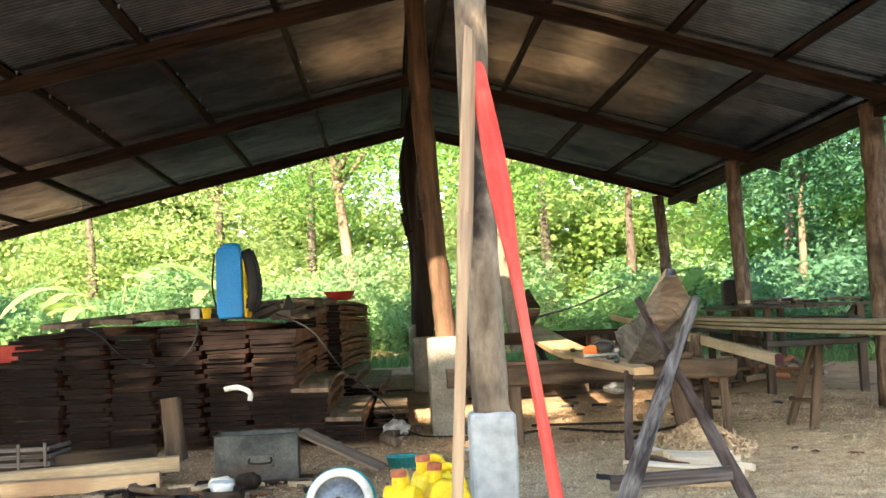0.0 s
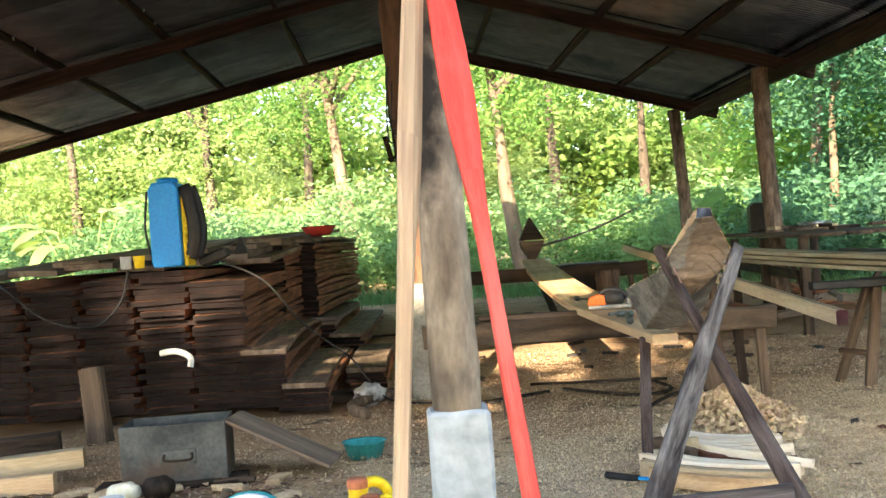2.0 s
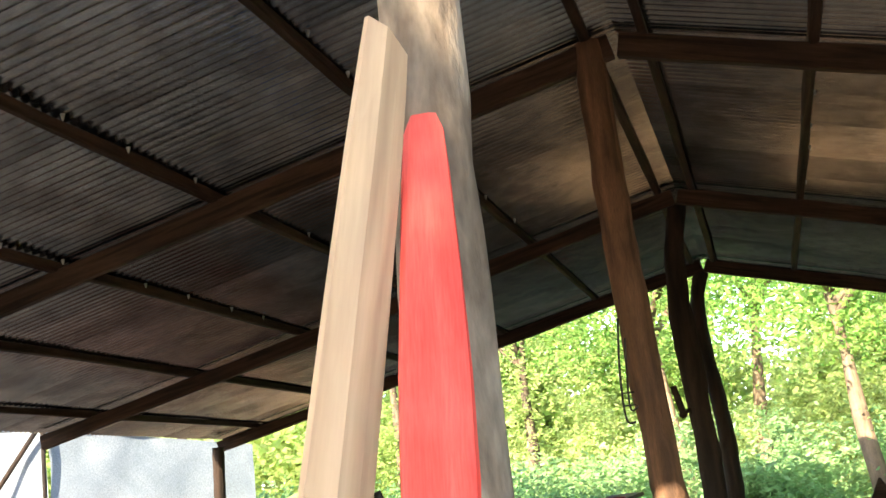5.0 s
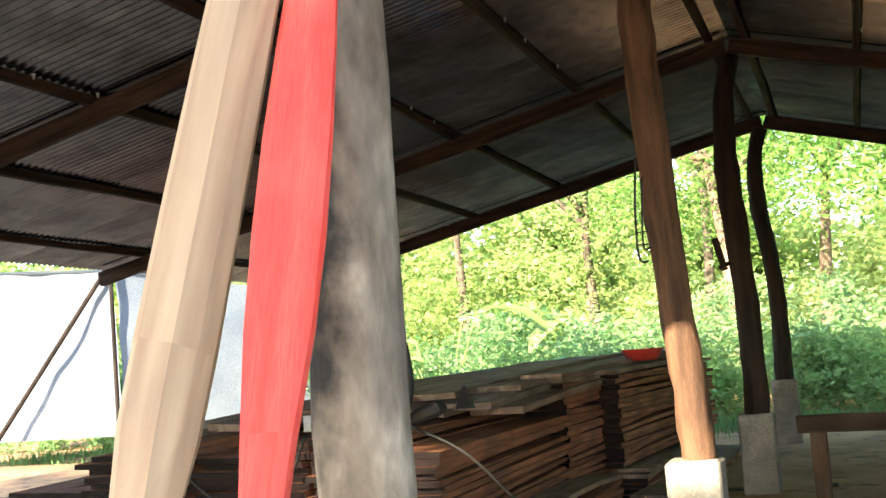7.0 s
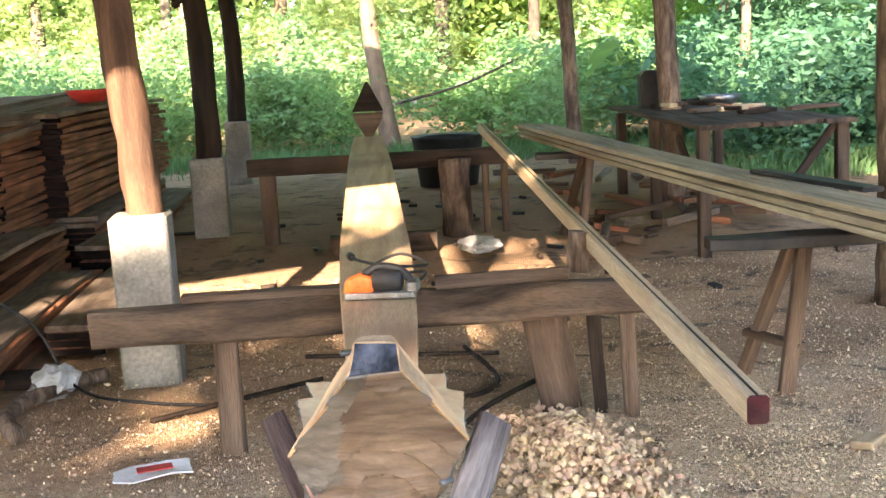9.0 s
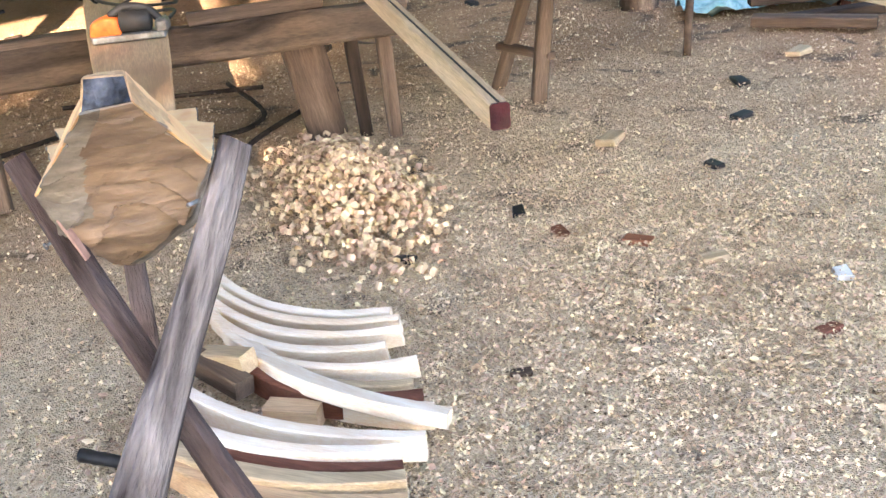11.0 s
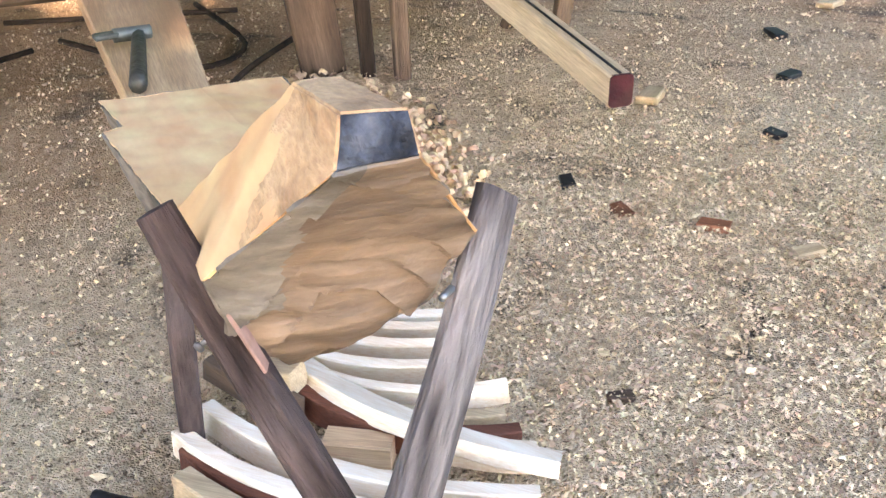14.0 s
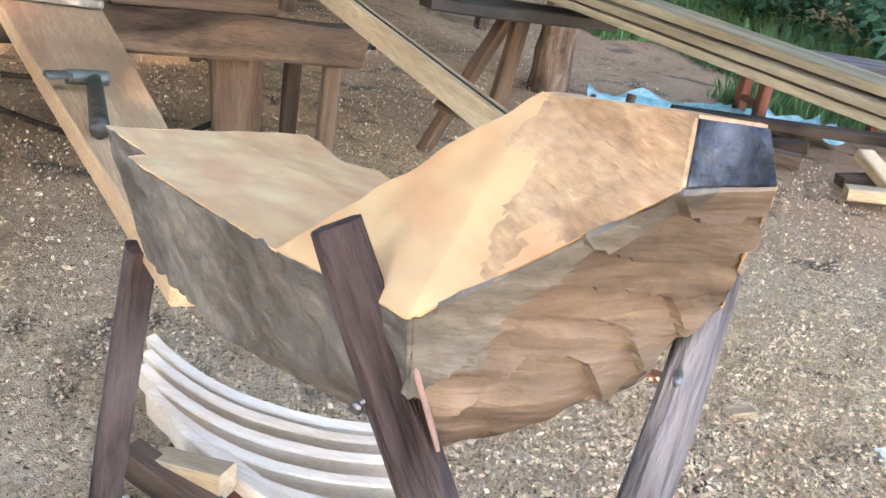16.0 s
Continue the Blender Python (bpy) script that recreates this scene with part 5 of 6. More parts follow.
def power_tool():
    t = thing("electric_planer", (1.69, 7.36, 0.6), "orange and black electric hand planer on the keel", "power tool")
    m = Matrix.Translation((1.69, 7.36, 0.595)) @ Matrix.Rotation(radians(-8), 4, "Z") @ Matrix.Scale(0.86, 4)
    part("base", box((0.27, 0.085, 0.03), 0.006), M["steel"], t, m=m @ Matrix.Translation((0, 0, 0.02)))
    part("front_housing", bevelled(prism(bmesh.new(), [(-0.14, 0.03), (-0.02, 0.03), (-0.03, 0.09), (-0.07, 0.1), (-0.13, 0.08)], 0.085), 0.012, 2), M["orange"], t, "orange plastic housing", m, True)
    part("motor", lathe(bmesh.new(), [(0.02, -0.06), (0.042, -0.055), (0.045, 0.05), (0.02, 0.06)], (0, 0, 0), 18), M["black"], t, m=m @ Matrix.Translation((0.03, 0, 0.07)) @ Matrix.Rotation(radians(90), 4, "Y"), smooth=True)
    part("handle", tube(bmesh.new(), curve_pts([(-0.06, 0, 0.095), (0.0, 0, 0.125), (0.08, 0, 0.11), (0.12, 0, 0.06)], 10), [0.016] * 11, 8), M["black"], t, m=m, smooth=True)
    part("rear_guard", box((0.05, 0.08, 0.05), 0.01), M["steel"], t, m=m @ Matrix.Translation((0.125, 0, 0.05)))
    t = thing("cable", (1.72, 8.0, 0.63), "tangled black power cord with plug on the keel", "cable")
    rod("cord", [(1.82, 7.36, 0.65), (1.84, 7.5, 0.65), (1.74, 7.62, 0.63), (1.64, 7.75, 0.62), (1.76, 7.9, 0.65), (1.86, 7.75, 0.63), (1.72, 7.6, 0.66), (1.62, 7.9, 0.63), (1.58, 8.0, 0.63)], 0.006, M["black"], t, n=70, sides=6)
    rod("plug", [(1.58, 8.0, 0.63), (1.57, 8.05, 0.63)], 0.015, M["black"], t, n=3)
    t = thing("hammer", (1.62, 6.55, 0.6), "steel hammer lying across the keel plank", "hammer")
    rod("head", [(1.625, 6.555, 0.625), (1.70, 6.57, 0.622)], 0.015, M["old_steel"], t, n=6, sides=8)
    part("claw", bevelled(box((0.05, 0.026, 0.012), 0.0), 0.003), M["old_steel"], t, m=Matrix.Translation((1.61, 6.55, 0.628)) @ Matrix.Rotation(radians(12), 4, "Z"))
    rod("shaft", [(1.675, 6.56, 0.62), (1.645, 6.27, 0.614)], 0.014, M["old_steel"], t, n=5, taper=1.25)
    t = thing("hammer", (1.55, 5.86, 0), "hammer with black rubber grip on the ground", "hammer")
    rod("grip", [(1.45, 5.87, 0.025), (1.51, 5.83, 0.022), (1.57, 5.785, 0.022)], 0.016, M["black"], t, n=12, wob=0.1, taper=0.8)
    rod("shaft", [(1.57, 5.785, 0.022), (1.66, 5.715, 0.025)], 0.008, M["blue"], t, n=3)


power_tool()


def ribs():
    rng = random.Random(12)
    g = "curved boat ribs"

    def rib(ex, ey, z, turn, length, curve, w, h, mm, tilt=0.0):
        a0 = radians(turn)
        x = ex - (math.cos(a0) * length / 2 - math.sin(a0) * curve)
        y = ey - (math.sin(a0) * length / 2 + math.cos(a0) * curve)
        t = thing("boat_rib", (x, y, 0), "curved freshly sawn pale boat rib on the ground", "rib", g)
        bm = bmesh.new()
        secs = []
        n = 14
        for i in range(n + 1):
            f = i / n
            px = (f - 0.5) * length
            py = curve * (4 * (f - 0.5) ** 2)
            s = 1 - 0.25 * abs(f - 0.5)
            hw, hh, c = w / 2 * s, h / 2, 0.003
            sl = curve * 8 * (f - 0.5) / length
            nx, ny = -sl / math.hypot(1, sl), 1 / math.hypot(1, sl)
            sec = []
            for a, b in ((-hw + c, -hh), (hw - c, -hh), (hw, -hh + c), (hw, hh - c), (hw - c, hh), (-hw + c, hh), (-hw, hh - c), (-hw, -hh + c)):
                sec.append((px + nx * a, py + ny * a, b))
            secs.append(sec)
        rings(bm, secs)
        jag(bm, 0.002, 16, x * 9)
        part("rib_body", bm, M[mm], t, m=Matrix.Translation((x, y, z)) @ Matrix.Rotation(radians(turn), 4, "Z") @ Matrix.Rotation(radians(tilt), 4, "X"))

    def span(x0, y0, x1, y1, z, curve, w, h, mm, tilt=0.0):
        turn = math.degrees(math.atan2(y1 - y0, x1 - x0))
        rib(x1, y1, z, turn, math.hypot(x1 - x0, y1 - y0), curve, w, h, mm, tilt)

    span(1.82, 6.53, 2.21, 6.12, 0.062, 0.07, 0.026, 0.055, "pale", 14)
    span(1.80, 6.46, 2.22, 6.07, 0.064, 0.07, 0.024, 0.055, "pale", 14)
    span(1.78, 6.40, 2.21, 6.01, 0.063, 0.075, 0.026, 0.055, "pale", 16)
    span(1.78, 6.31, 2.16, 5.95, 0.060, 0.07, 0.026, 0.06, "pale", 14)
    span(1.80, 6.20, 2.21, 5.85, 0.066, 0.08, 0.022, 0.055, "pale", 12)
    span(1.84, 6.08, 2.18, 5.79, 0.058, 0.06, 0.03, 0.05, "fresh", 0)
    span(1.84, 6.02, 2.19, 5.74, 0.05, 0.06, 0.035, 0.06, "redbrown", 0)
    span(1.84, 6.16, 2.22, 5.63, 0.085, 0.075, 0.055, 0.035, "pale", -12)
    span(1.86, 6.06, 2.20, 5.69, 0.045, 0.06, 0.028, 0.06, "pale", 0)
    span(1.67, 5.99, 2.15, 5.56, 0.062, 0.07, 0.036, 0.06, "pale", 0)
    span(1.61, 5.92, 2.09, 5.525, 0.07, 0.075, 0.036, 0.055, "pale", 0)
    span(1.615, 5.885, 2.085, 5.49, 0.05, 0.075, 0.03, 0.065, "redbrown", 0)
    span(1.60, 5.81, 2.08, 5.44, 0.055, 0.07, 0.045, 0.07, "fresh", 0)
    span(1.62, 5.74, 2.07, 5.39, 0.045, 0.065, 0.04, 0.06, "keel", 0)
    for p0, p1, mm in (((1.70, 6.10, 0.10), (1.82, 5.93, 0.07), "trestle"), ((1.74, 6.08, 0.09), (1.84, 5.98, 0.11), "fresh"), ((1.86, 5.86, 0.04), (1.97, 5.80, 0.04), "keel")):
        t = thing("timber_block", p0, "short sawn timber block among the ribs", "block", "timber blocks")
        beam("block", p0, p1, 0.055, 0.05, M[mm], t, cham=0.004)


ribs()


def extras():
    rng = random.Random(21)
    t = thing("shavings_heap", (2.3, 7.2, 0), "heap of pale curled wood shavings", "shavings", kind="stuff")
    verts, faces = [], []

    def curl(x, y, z, r, w, a, tilt, turns):
        m = Matrix.Translation((x, y, z)) @ Matrix.Rotation(a, 4, "Z") @ Matrix.Rotation(tilt, 4, "X")
        n = 6
        k = len(verts)
        for i in range(n + 1):
            th = turns * 2 * math.pi * i / n
            rr = r * (1 - 0.35 * i / n)
            for s in (-w / 2, w / 2):
                verts.append(m @ Vector((rr * math.cos(th), s, rr * math.sin(th))))
        for i in range(n):
            j = k + 2 * i
            faces.append((j, j + 1, j + 3, j + 2))

    for i in range(3600):
        a, r = rng.uniform(0, 6.283), abs(rng.gauss(0, 0.5))
        if r > 1.3:
            continue
        x, y = 2.29 + 0.26 * r * math.cos(a), 7.18 + 0.62 * r * math.sin(a)
        hgt = 0.16 * math.exp(-(r * 1.5) ** 2)
        curl(x, y, hgt * rng.uniform(0.3, 1) + 0.014, rng.uniform(0.010, 0.022), rng.uniform(0.010, 0.024), rng.uniform(0, 6.28), rng.uniform(-1.5, 1.5), rng.uniform(0.25, 0.75))
    me = bpy.data.meshes.new("shavings")
    me.from_pydata([tuple(v) for v in verts], [], faces)
    attach("shavings", me, M["chip"], t)

    # loose flakes all over the trodden earth
    t = thing("wood_flakes", (2.2, 6, 0), "small pale wood flakes scattered over the earth", "flakes", kind="stuff")
    verts, faces = [], []
    for i in range(100000):
        x, y = rng.uniform(-1.6, 5.2), 3.2 + 7.5 * rng.random() ** 1.2
        if -2.6 < x < 0.2 and y > 8.2:
            continue
        s = rng.uniform(0.0012, 0.0032) * (1.0 if rng.random() < 0.98 else 2.6)
        a = rng.uniform(0, 6.28)
        e = rng.uniform(1.2, 2.8)
        dx, dy = math.cos(a) * s, math.sin(a) * s
        z = rise(y) + rng.uniform(0.008, 0.016)
        k = len(verts)
        tz = rng.uniform(-0.005, 0.006)
        verts += [(x - dx * e, y - dy * e, z), (x + dy, y - dx, z + tz), (x + dx * e, y + dy * e, z + 0.002), (x - dy, y + dx, z - tz)]
        faces.append((k, k + 1, k + 2, k + 3))
    for i in range(90000):
        x, y = rng.gauss(3.0, 0.9), rng.gauss(5.8, 0.9)
        if not (0.9 < x < 5 and 4.6 < y < 9):
            continue
        s = rng.uniform(0.0012, 0.0028) * (1.0 if rng.random() < 0.97 else 2.6)
        a = rng.uniform(0, 6.28)
        e = rng.uniform(1.2, 3.2)
        dx, dy = math.cos(a) * s, math.sin(a) * s
        z = rise(y) + rng.uniform(0.006, 0.014)
        k = len(verts)
        tz = rng.uniform(-0.004, 0.005)
        verts += [(x - dx * e, y - dy * e, z), (x + dy, y - dx, z + tz), (x + dx * e, y + dy * e, z + 0.003), (x - dy, y + dx, z - tz)]
        faces.append((k, k + 1, k + 2, k + 3))
    me = bpy.data.meshes.new("flakes")
    me.from_pydata(verts, [], faces)
    attach("flakes", me, M["sliver"], t)

    t = thing("bark_slivers", (1.4, 3.6, 0), "broken reddish bark and wood chips littering the yard", "slivers", kind="stuff")
    verts, faces = [], []
    for i in range(5200):
        x, y = rng.uniform(-2.2, 3.0), rng.uniform(2.4, 6.3)
        if y > 4.3 and (x > 0.4 or rng.random() < 0.45):
            continue
        a, L, w = rng.gauss(0.2, 1.1), rng.uniform(0.010, 0.042) * (2.0 if rng.random() < 0.06 else 1), rng.uniform(0.006, 0.02)
        k = len(verts)
        c, s = math.cos(a), math.sin(a)
        z = 0.012 + rise(y)
        b = rng.uniform(0, 0.012)
        for u, v, zz in ((-1, -0.9, 0), (0.2, -1, b), (1, -0.4, rng.uniform(0, b)), (0.8, 1, 0), (-0.7, rng.uniform(0.3, 1), b)):
            verts.append((x + u * L * c - v * w * s, y + u * L * s + v * w * c, z + zz))
        faces.append(tuple(range(k, k + 5)))
    me = bpy.data.meshes.new("slivers")
    me.from_pydata(verts, [], faces)
    attach("slivers", me, M["litter"], t)

    for x, y, s, mm, lab in ((2.77, 6.8, 0.05, "black", "small dark wood chip on the earth"), (2.83, 6.59, 0.05, "red_plank", "small reddish wood block on the earth"), (3.01, 6.43, 0.06, "red_plank", "dark red wood chip on the earth"),
                             (4.06, 7.73, 0.07, "black", "dark angular stone on the earth"), (3.84, 7.32, 0.06, "black", "dark stone on the earth"), (3.15, 6.23, 0.06, "fresh", "pale broken wood chip on the earth"),
                             (3.3, 7.3, 0.09, "fresh", "pale flat bark piece on the earth"), (3.5, 6.9, 0.05, "black", "charred wood chip on the earth"), (2.35, 6.6, 0.05, "black", "dark wood chip by the shavings"),
                             (2.45, 5.85, 0.04, "trestle", "brown wood chip by the ribs"), (3.2, 5.75, 0.05, "redbrown", "reddish bark chip on the earth"), (1.53, 5.75, 0.035, "fresh", "small pale cube of wood"), (4.5, 8.0, 0.09, "fresh", "pale offcut on the earth"), (3.4, 6.0, 0.05, "white", "white chip on the earth")):
        t = thing("wood_chip", (x, y, 0), lab, "chip")
        bm = box((s * 1.4, s * 0.8, s * 0.3), s * 0.05)
        part("chip_body", jag(bm, s * 0.15, 22, x), M[mm], t, m=Matrix.Translation((x, y, s * 0.16)) @ Matrix.Rotation(x * 5, 4, "Z"))
    t = thing("paper_packet", (0.87, 7.45, 0), "torn red and white paper packet on the earth", "packet")
    bm = box((0.26, 0.13, 0.006), 0)
    bmesh.ops.subdivide_edges(bm, edges=bm.edges[:], cuts=3, use_grid_fill=True)
    part("packet_sheet", jag(bm, 0.014, 9), M["white"], t, m=Matrix.Translation((0.87, 7.47, 0.018)) @ Matrix.Rotation(0.3, 4, "Z"))
    part("packet_print", box((0.12, 0.05, 0.004), 0), M["redbowl"], t, "red printed band", Matrix.Translation((0.88, 7.47, 0.031)) @ Matrix.Rotation(0.3, 4, "Z"))
    for pts, lab in (([(1.5, 8.6, 0.015), (1.9, 8.1, 0.02), (2.15, 8.3, 0.015), (2.05, 8.9, 0.02)], "thin dark cord lying under the keel"), ([(1.9, 7.6, 0.02), (2.1, 8.0, 0.02), (2.5, 8.5, 0.02)], "dark stick lying under the trestle"), ([(1.3, 8.9, 0.02), (2.2, 8.75, 0.02)], "grey stick lying under the keel"), ([(0.75, 8.05, 0.02), (1.4, 8.5, 0.02)], "thin branch lying by the post")):
        t = thing("ground_stick", pts[0], lab, "stick")
        rod("stick", pts, 0.011, M["dark_wood"], t, n=16, sides=6)
    for i in range(40):
        x, y = rng.uniform(0.8, 3.6), rng.uniform(9.2, 14)
        t = thing("ground_scrap", (x, y, rise(y)), "dark wood scrap lying under the boat", "scrap", "scraps under the boat")
        a, L = rng.uniform(0, 6.28), rng.uniform(0.04, 0.16)
        beam("scrap", (x, y, rise(y) + 0.015), (x + L * math.cos(a), y + L * math.sin(a), rise(y) + 0.02), rng.uniform(0.02, 0.06), 0.025, M[rng.choice(["dark_wood", "black", "trestle"])], t, seg=3, rough=0.008)
    # firewood and scrap under the table
    for i in range(46):
        x, y = rng.uniform(3.1, 4.6), rng.uniform(10.9, 14.4)
        t = thing("firewood", (x, y, rise(y)), "brown split wood lying by the work table", "wood", "split wood by the table")
        a, L = rng.uniform(0, 6.28), rng.uniform(0.15, 0.6)
        z = rise(y) + rng.uniform(0.02, 0.14)
        beam("billet", (x, y, z), (x + L * math.cos(a), y + L * math.sin(a), z + rng.uniform(-0.02, 0.05)), rng.uniform(0.04, 0.09), rng.uniform(0.03, 0.06), M[rng.choice(["trestle", "orangepost", "red_plank", "grey_plank"])], t, seg=4, rough=0.01)
    # charcoal stove / basin behind the far trestle
    t = thing("black_basin", (2.33, 14.5, rise(14.5)), "large black basin standing behind the trestle", "basin")
    part("basin_body", lathe(bmesh.new(), [(0.28, 0.0), (0.34, 0.45), (0.36, 0.48), (0.3, 0.46), (0.22, 0.1)], (2.33, 14.5, rise(14.5)), 26), M["black"], t, smooth=True)
    # low bench at the edge of the grass
    t = thing("low_bench", (5.3, 8.8, 0), "low weathered bench with red-brown legs", "bench")
    for i in range(3):
        beam("slat", (4.95, 8.75 + i * 0.11, 0.42), (6.1, 8.45 + i * 0.11, 0.42), 0.1, 0.025, M["grey_wood"], t)
    for x, y in ((5.2, 8.72), (5.24, 8.92), (5.95, 8.5), (5.99, 8.72)):
        beam("leg", (x, y, 0), (x, y, 0.405), 0.06, 0.05, M["redbrown"], t)
    beam("stretcher", (5.2, 8.72, 0.15), (5.24, 8.92, 0.15), 0.04, 0.03, M["redbrown"], t)
    t = thing("teal_tarp", (4.75, 8.85, 0), "crumpled teal plastic sheet on the ground", "sheet")
    bm = bmesh.new()
    bmesh.ops.create_grid(bm, x_segments=26, y_segments=12, size=0.5)
    for v in bm.verts:
        v.co = Vector((v.co.x * 1.3, v.co.y * 0.36, 0.06 + 0.07 * noise.noise(v.co * 6) + 0.04 * noise.noise(v.co * 17)))
    part("sheet", bm, M["teal_sheet"], t, m=Matrix.Translation((5.05, 8.85, 0)) @ Matrix.Rotation(-0.25, 4, "Z"), smooth=True)
    for p0, p1, mm in (((4.55, 8.5, 0.05), (5.0, 8.15, 0.05), "trestle"), ((4.6, 8.62, 0.12), (5.9, 8.2, 0.14), "dark_wood"), ((4.7, 8.45, 0.04), (5.1, 8.25, 0.09), "dark_wood"), ((4.9, 7.75, 0.05), (5.3, 7.5, 0.1), "fresh"), ((5.0, 7.9, 0.05), (5.5, 7.75, 0.12), "trestle"), ((5.1, 7.6, 0.05), (5.15, 7.95, 0.16), "fresh"), ((5.2, 7.3, 0.04), (5.6, 7.5, 0.04), "pale")):
        t = thing("scrap_timber", p0, "scrap timber lying at the grass edge", "timber", "scrap timbers")
        beam("timber", p0, p1, 0.09, 0.05, M[mm], t)
    rod("stake_rod", [(4.08, 8.25, 0.0), (4.12, 8.3, 0.26)], 0.02, M["trestle"], thing("short_stake", (4.08, 8.25, 0), "short thin stake in the earth", "stake"), n=3)


extras()

def red_crate():
    t = thing("red_crate", (-2.7, 8.9, 0.72), "red plastic crate on the low lumber pile", "crate")
    for nm, s, c in (("side", (0.36, 0.012, 0.14), (0, -0.12, 0.07)), ("side", (0.36, 0.012, 0.14), (0, 0.12, 0.07)), ("end", (0.012, 0.226, 0.14), (-0.174, 0, 0.07)), ("end", (0.012, 0.226, 0.14), (0.174, 0, 0.07)), ("floor", (0.33, 0.22, 0.01), (0, 0, 0.01))):
        part(nm, box(s, 0.003), M["redbowl"], t, m=Matrix.Translation((-2.75, 8.95, 0.715)) @ Matrix.Translation(c))


red_crate()

# ---- shelter with white tarpaulin ----
def shelter():
    t = thing("tarp_shelter", (-8, 16.5, 0.2), "shelter of white tarpaulin on dark poles", "shelter")

    def sheet(name, c, nx=16):
        bm = bmesh.new()
        a, b, d, e = [Vector(q) for q in c]
        g = [[bm.verts.new((a.lerp(b, i / nx)).lerp(e.lerp(d, i / nx), j / 10) + Vector((0, 0.07, 0)) * noise.noise(Vector((i * 0.5, j * 0.4, c[0][0])))) for i in range(nx + 1)] for j in range(11)]
        for r, s in zip(g, g[1:]):
            for i in range(nx):
                bm.faces.new((r[i], r[i + 1], s[i + 1], s[i]))
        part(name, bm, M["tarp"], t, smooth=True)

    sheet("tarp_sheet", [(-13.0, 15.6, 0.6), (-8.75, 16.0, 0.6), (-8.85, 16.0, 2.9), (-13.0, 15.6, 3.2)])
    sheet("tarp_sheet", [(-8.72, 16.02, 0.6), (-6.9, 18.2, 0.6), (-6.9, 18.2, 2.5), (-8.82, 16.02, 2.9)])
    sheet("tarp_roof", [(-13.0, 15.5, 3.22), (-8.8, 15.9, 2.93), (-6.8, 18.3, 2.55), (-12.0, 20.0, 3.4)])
    rod("pole", [(-10.8, 15.5, 0.4), (-8.85, 15.85, 2.9)], 0.035, M["darkpost"], t, n=4)
    rod("pole", [(-8.75, 15.9, 0.1), (-8.8, 15.9, 2.95)], 0.03, M["darkpost"], t, n=4)


shelter()
# ---- vegetation ----
def leaf_mesh(name, centres, sizes, seed, droop=0.3, aspect=0.42):
    """One mesh of folded leaves, four corners each, at the given centres."""
    rng = np.random.default_rng(seed)
    n = len(centres)
    d = rng.normal(size=(n, 3))
    d[:, 2] = d[:, 2] * 0.5 - droop
    d /= np.linalg.norm(d, axis=1)[:, None]
    s = np.cross(d, rng.normal(size=(n, 3)))
    s /= np.linalg.norm(s, axis=1)[:, None]
    up = np.cross(s, d)
    L = sizes[:, None]
    c = np.asarray(centres)
    quad = np.stack([c - d * L * 0.5, c + s * L * aspect * 0.5 + up * L * 0.06, c + d * L * 0.5, c - s * L * aspect * 0.5 + up * L * 0.06], axis=1)
    me = bpy.data.meshes.new(name)
    me.vertices.add(n * 4)
    me.vertices.foreach_set("co", quad.astype(np.float32).ravel())
    me.loops.add(n * 4)
    me.loops.foreach_set("vertex_index", np.arange(n * 4, dtype=np.int32))
    me.polygons.add(n)
    me.polygons.foreach_set("loop_start", np.arange(0, n * 4, 4, dtype=np.int32))
    me.update(calc_edges=True)
    return me


def crown_points(rng, centre, radius, clumps, per, flat=0.7):
    c = rng.normal(size=(clumps, 3))
    c /= np.linalg.norm(c, axis=1)[:, None]
    c *= (rng.random((clumps, 1)) ** 0.45)
    c = c * np.array([radius, radius, radius * flat]) + np.array(centre)
    size = radius * (0.12 + 0.16 * rng.random((clumps, 1)))
    p = np.repeat(c, per, axis=0) + rng.normal(size=(clumps * per, 3)) * np.repeat(size, per, axis=0) * np.array([1, 1, 0.6])
    return p


def tree(x, y, height, radius, material, seed, trunk_r=0.1, lean=(0, 0), fork=0.45, clumps=70, per=60, leaf=0.16, bark="bark", crown_low=0.35, label="leafy tree with a slim trunk behind the shed"):
    rng = np.random.default_rng(seed)
    z0 = rise(y)
    t = thing("tree", (x, y, z0), label, "tree", "trees round the yard")
    top = Vector((x + lean[0], y + lean[1], z0 + height * 0.8))
    mid = Vector((x + lean[0] * 0.35 + rng.normal() * 0.08, y + lean[1] * 0.35, z0 + height * fork))
    bm = bmesh.new()
    tube(bm, curve_pts([(x, y, z0 - 0.1), ((x + mid.x) / 2 + rng.normal() * 0.06, y, z0 + height * fork * 0.5), mid, top], 16), [trunk_r * (1.25 - 1.05 * i / 16) for i in range(17)], 10, 0.2, seed)
    for k in range(5):
        a = rng.random() * 6.28
        e = mid + Vector((math.cos(a), math.sin(a), 0.9)) * radius * 0.75
        tube(bm, curve_pts([mid + Vector((0, 0, 0.2 * k)), (mid + e) / 2 + Vector((0, 0, 0.15)), e], 8), [trunk_r * 0.5 * (1 - 0.1 * i) for i in range(9)], 7, 0.15, seed + k)
    part("trunk", bm, M[bark], t, smooth=True)
    p = crown_points(rng, (x + lean[0] * 0.8, y + lean[1] * 0.8, z0 + height * (crown_low + 0.33)), radius, clumps, per, height * 0.36 / radius)
    p = p[p[:, 2] > z0 + 0.3]
    me = leaf_mesh("crown", p, leaf * (0.6 + 0.8 * rng.random(len(p))), seed + 1)
    attach("crown", me, M[material], t)


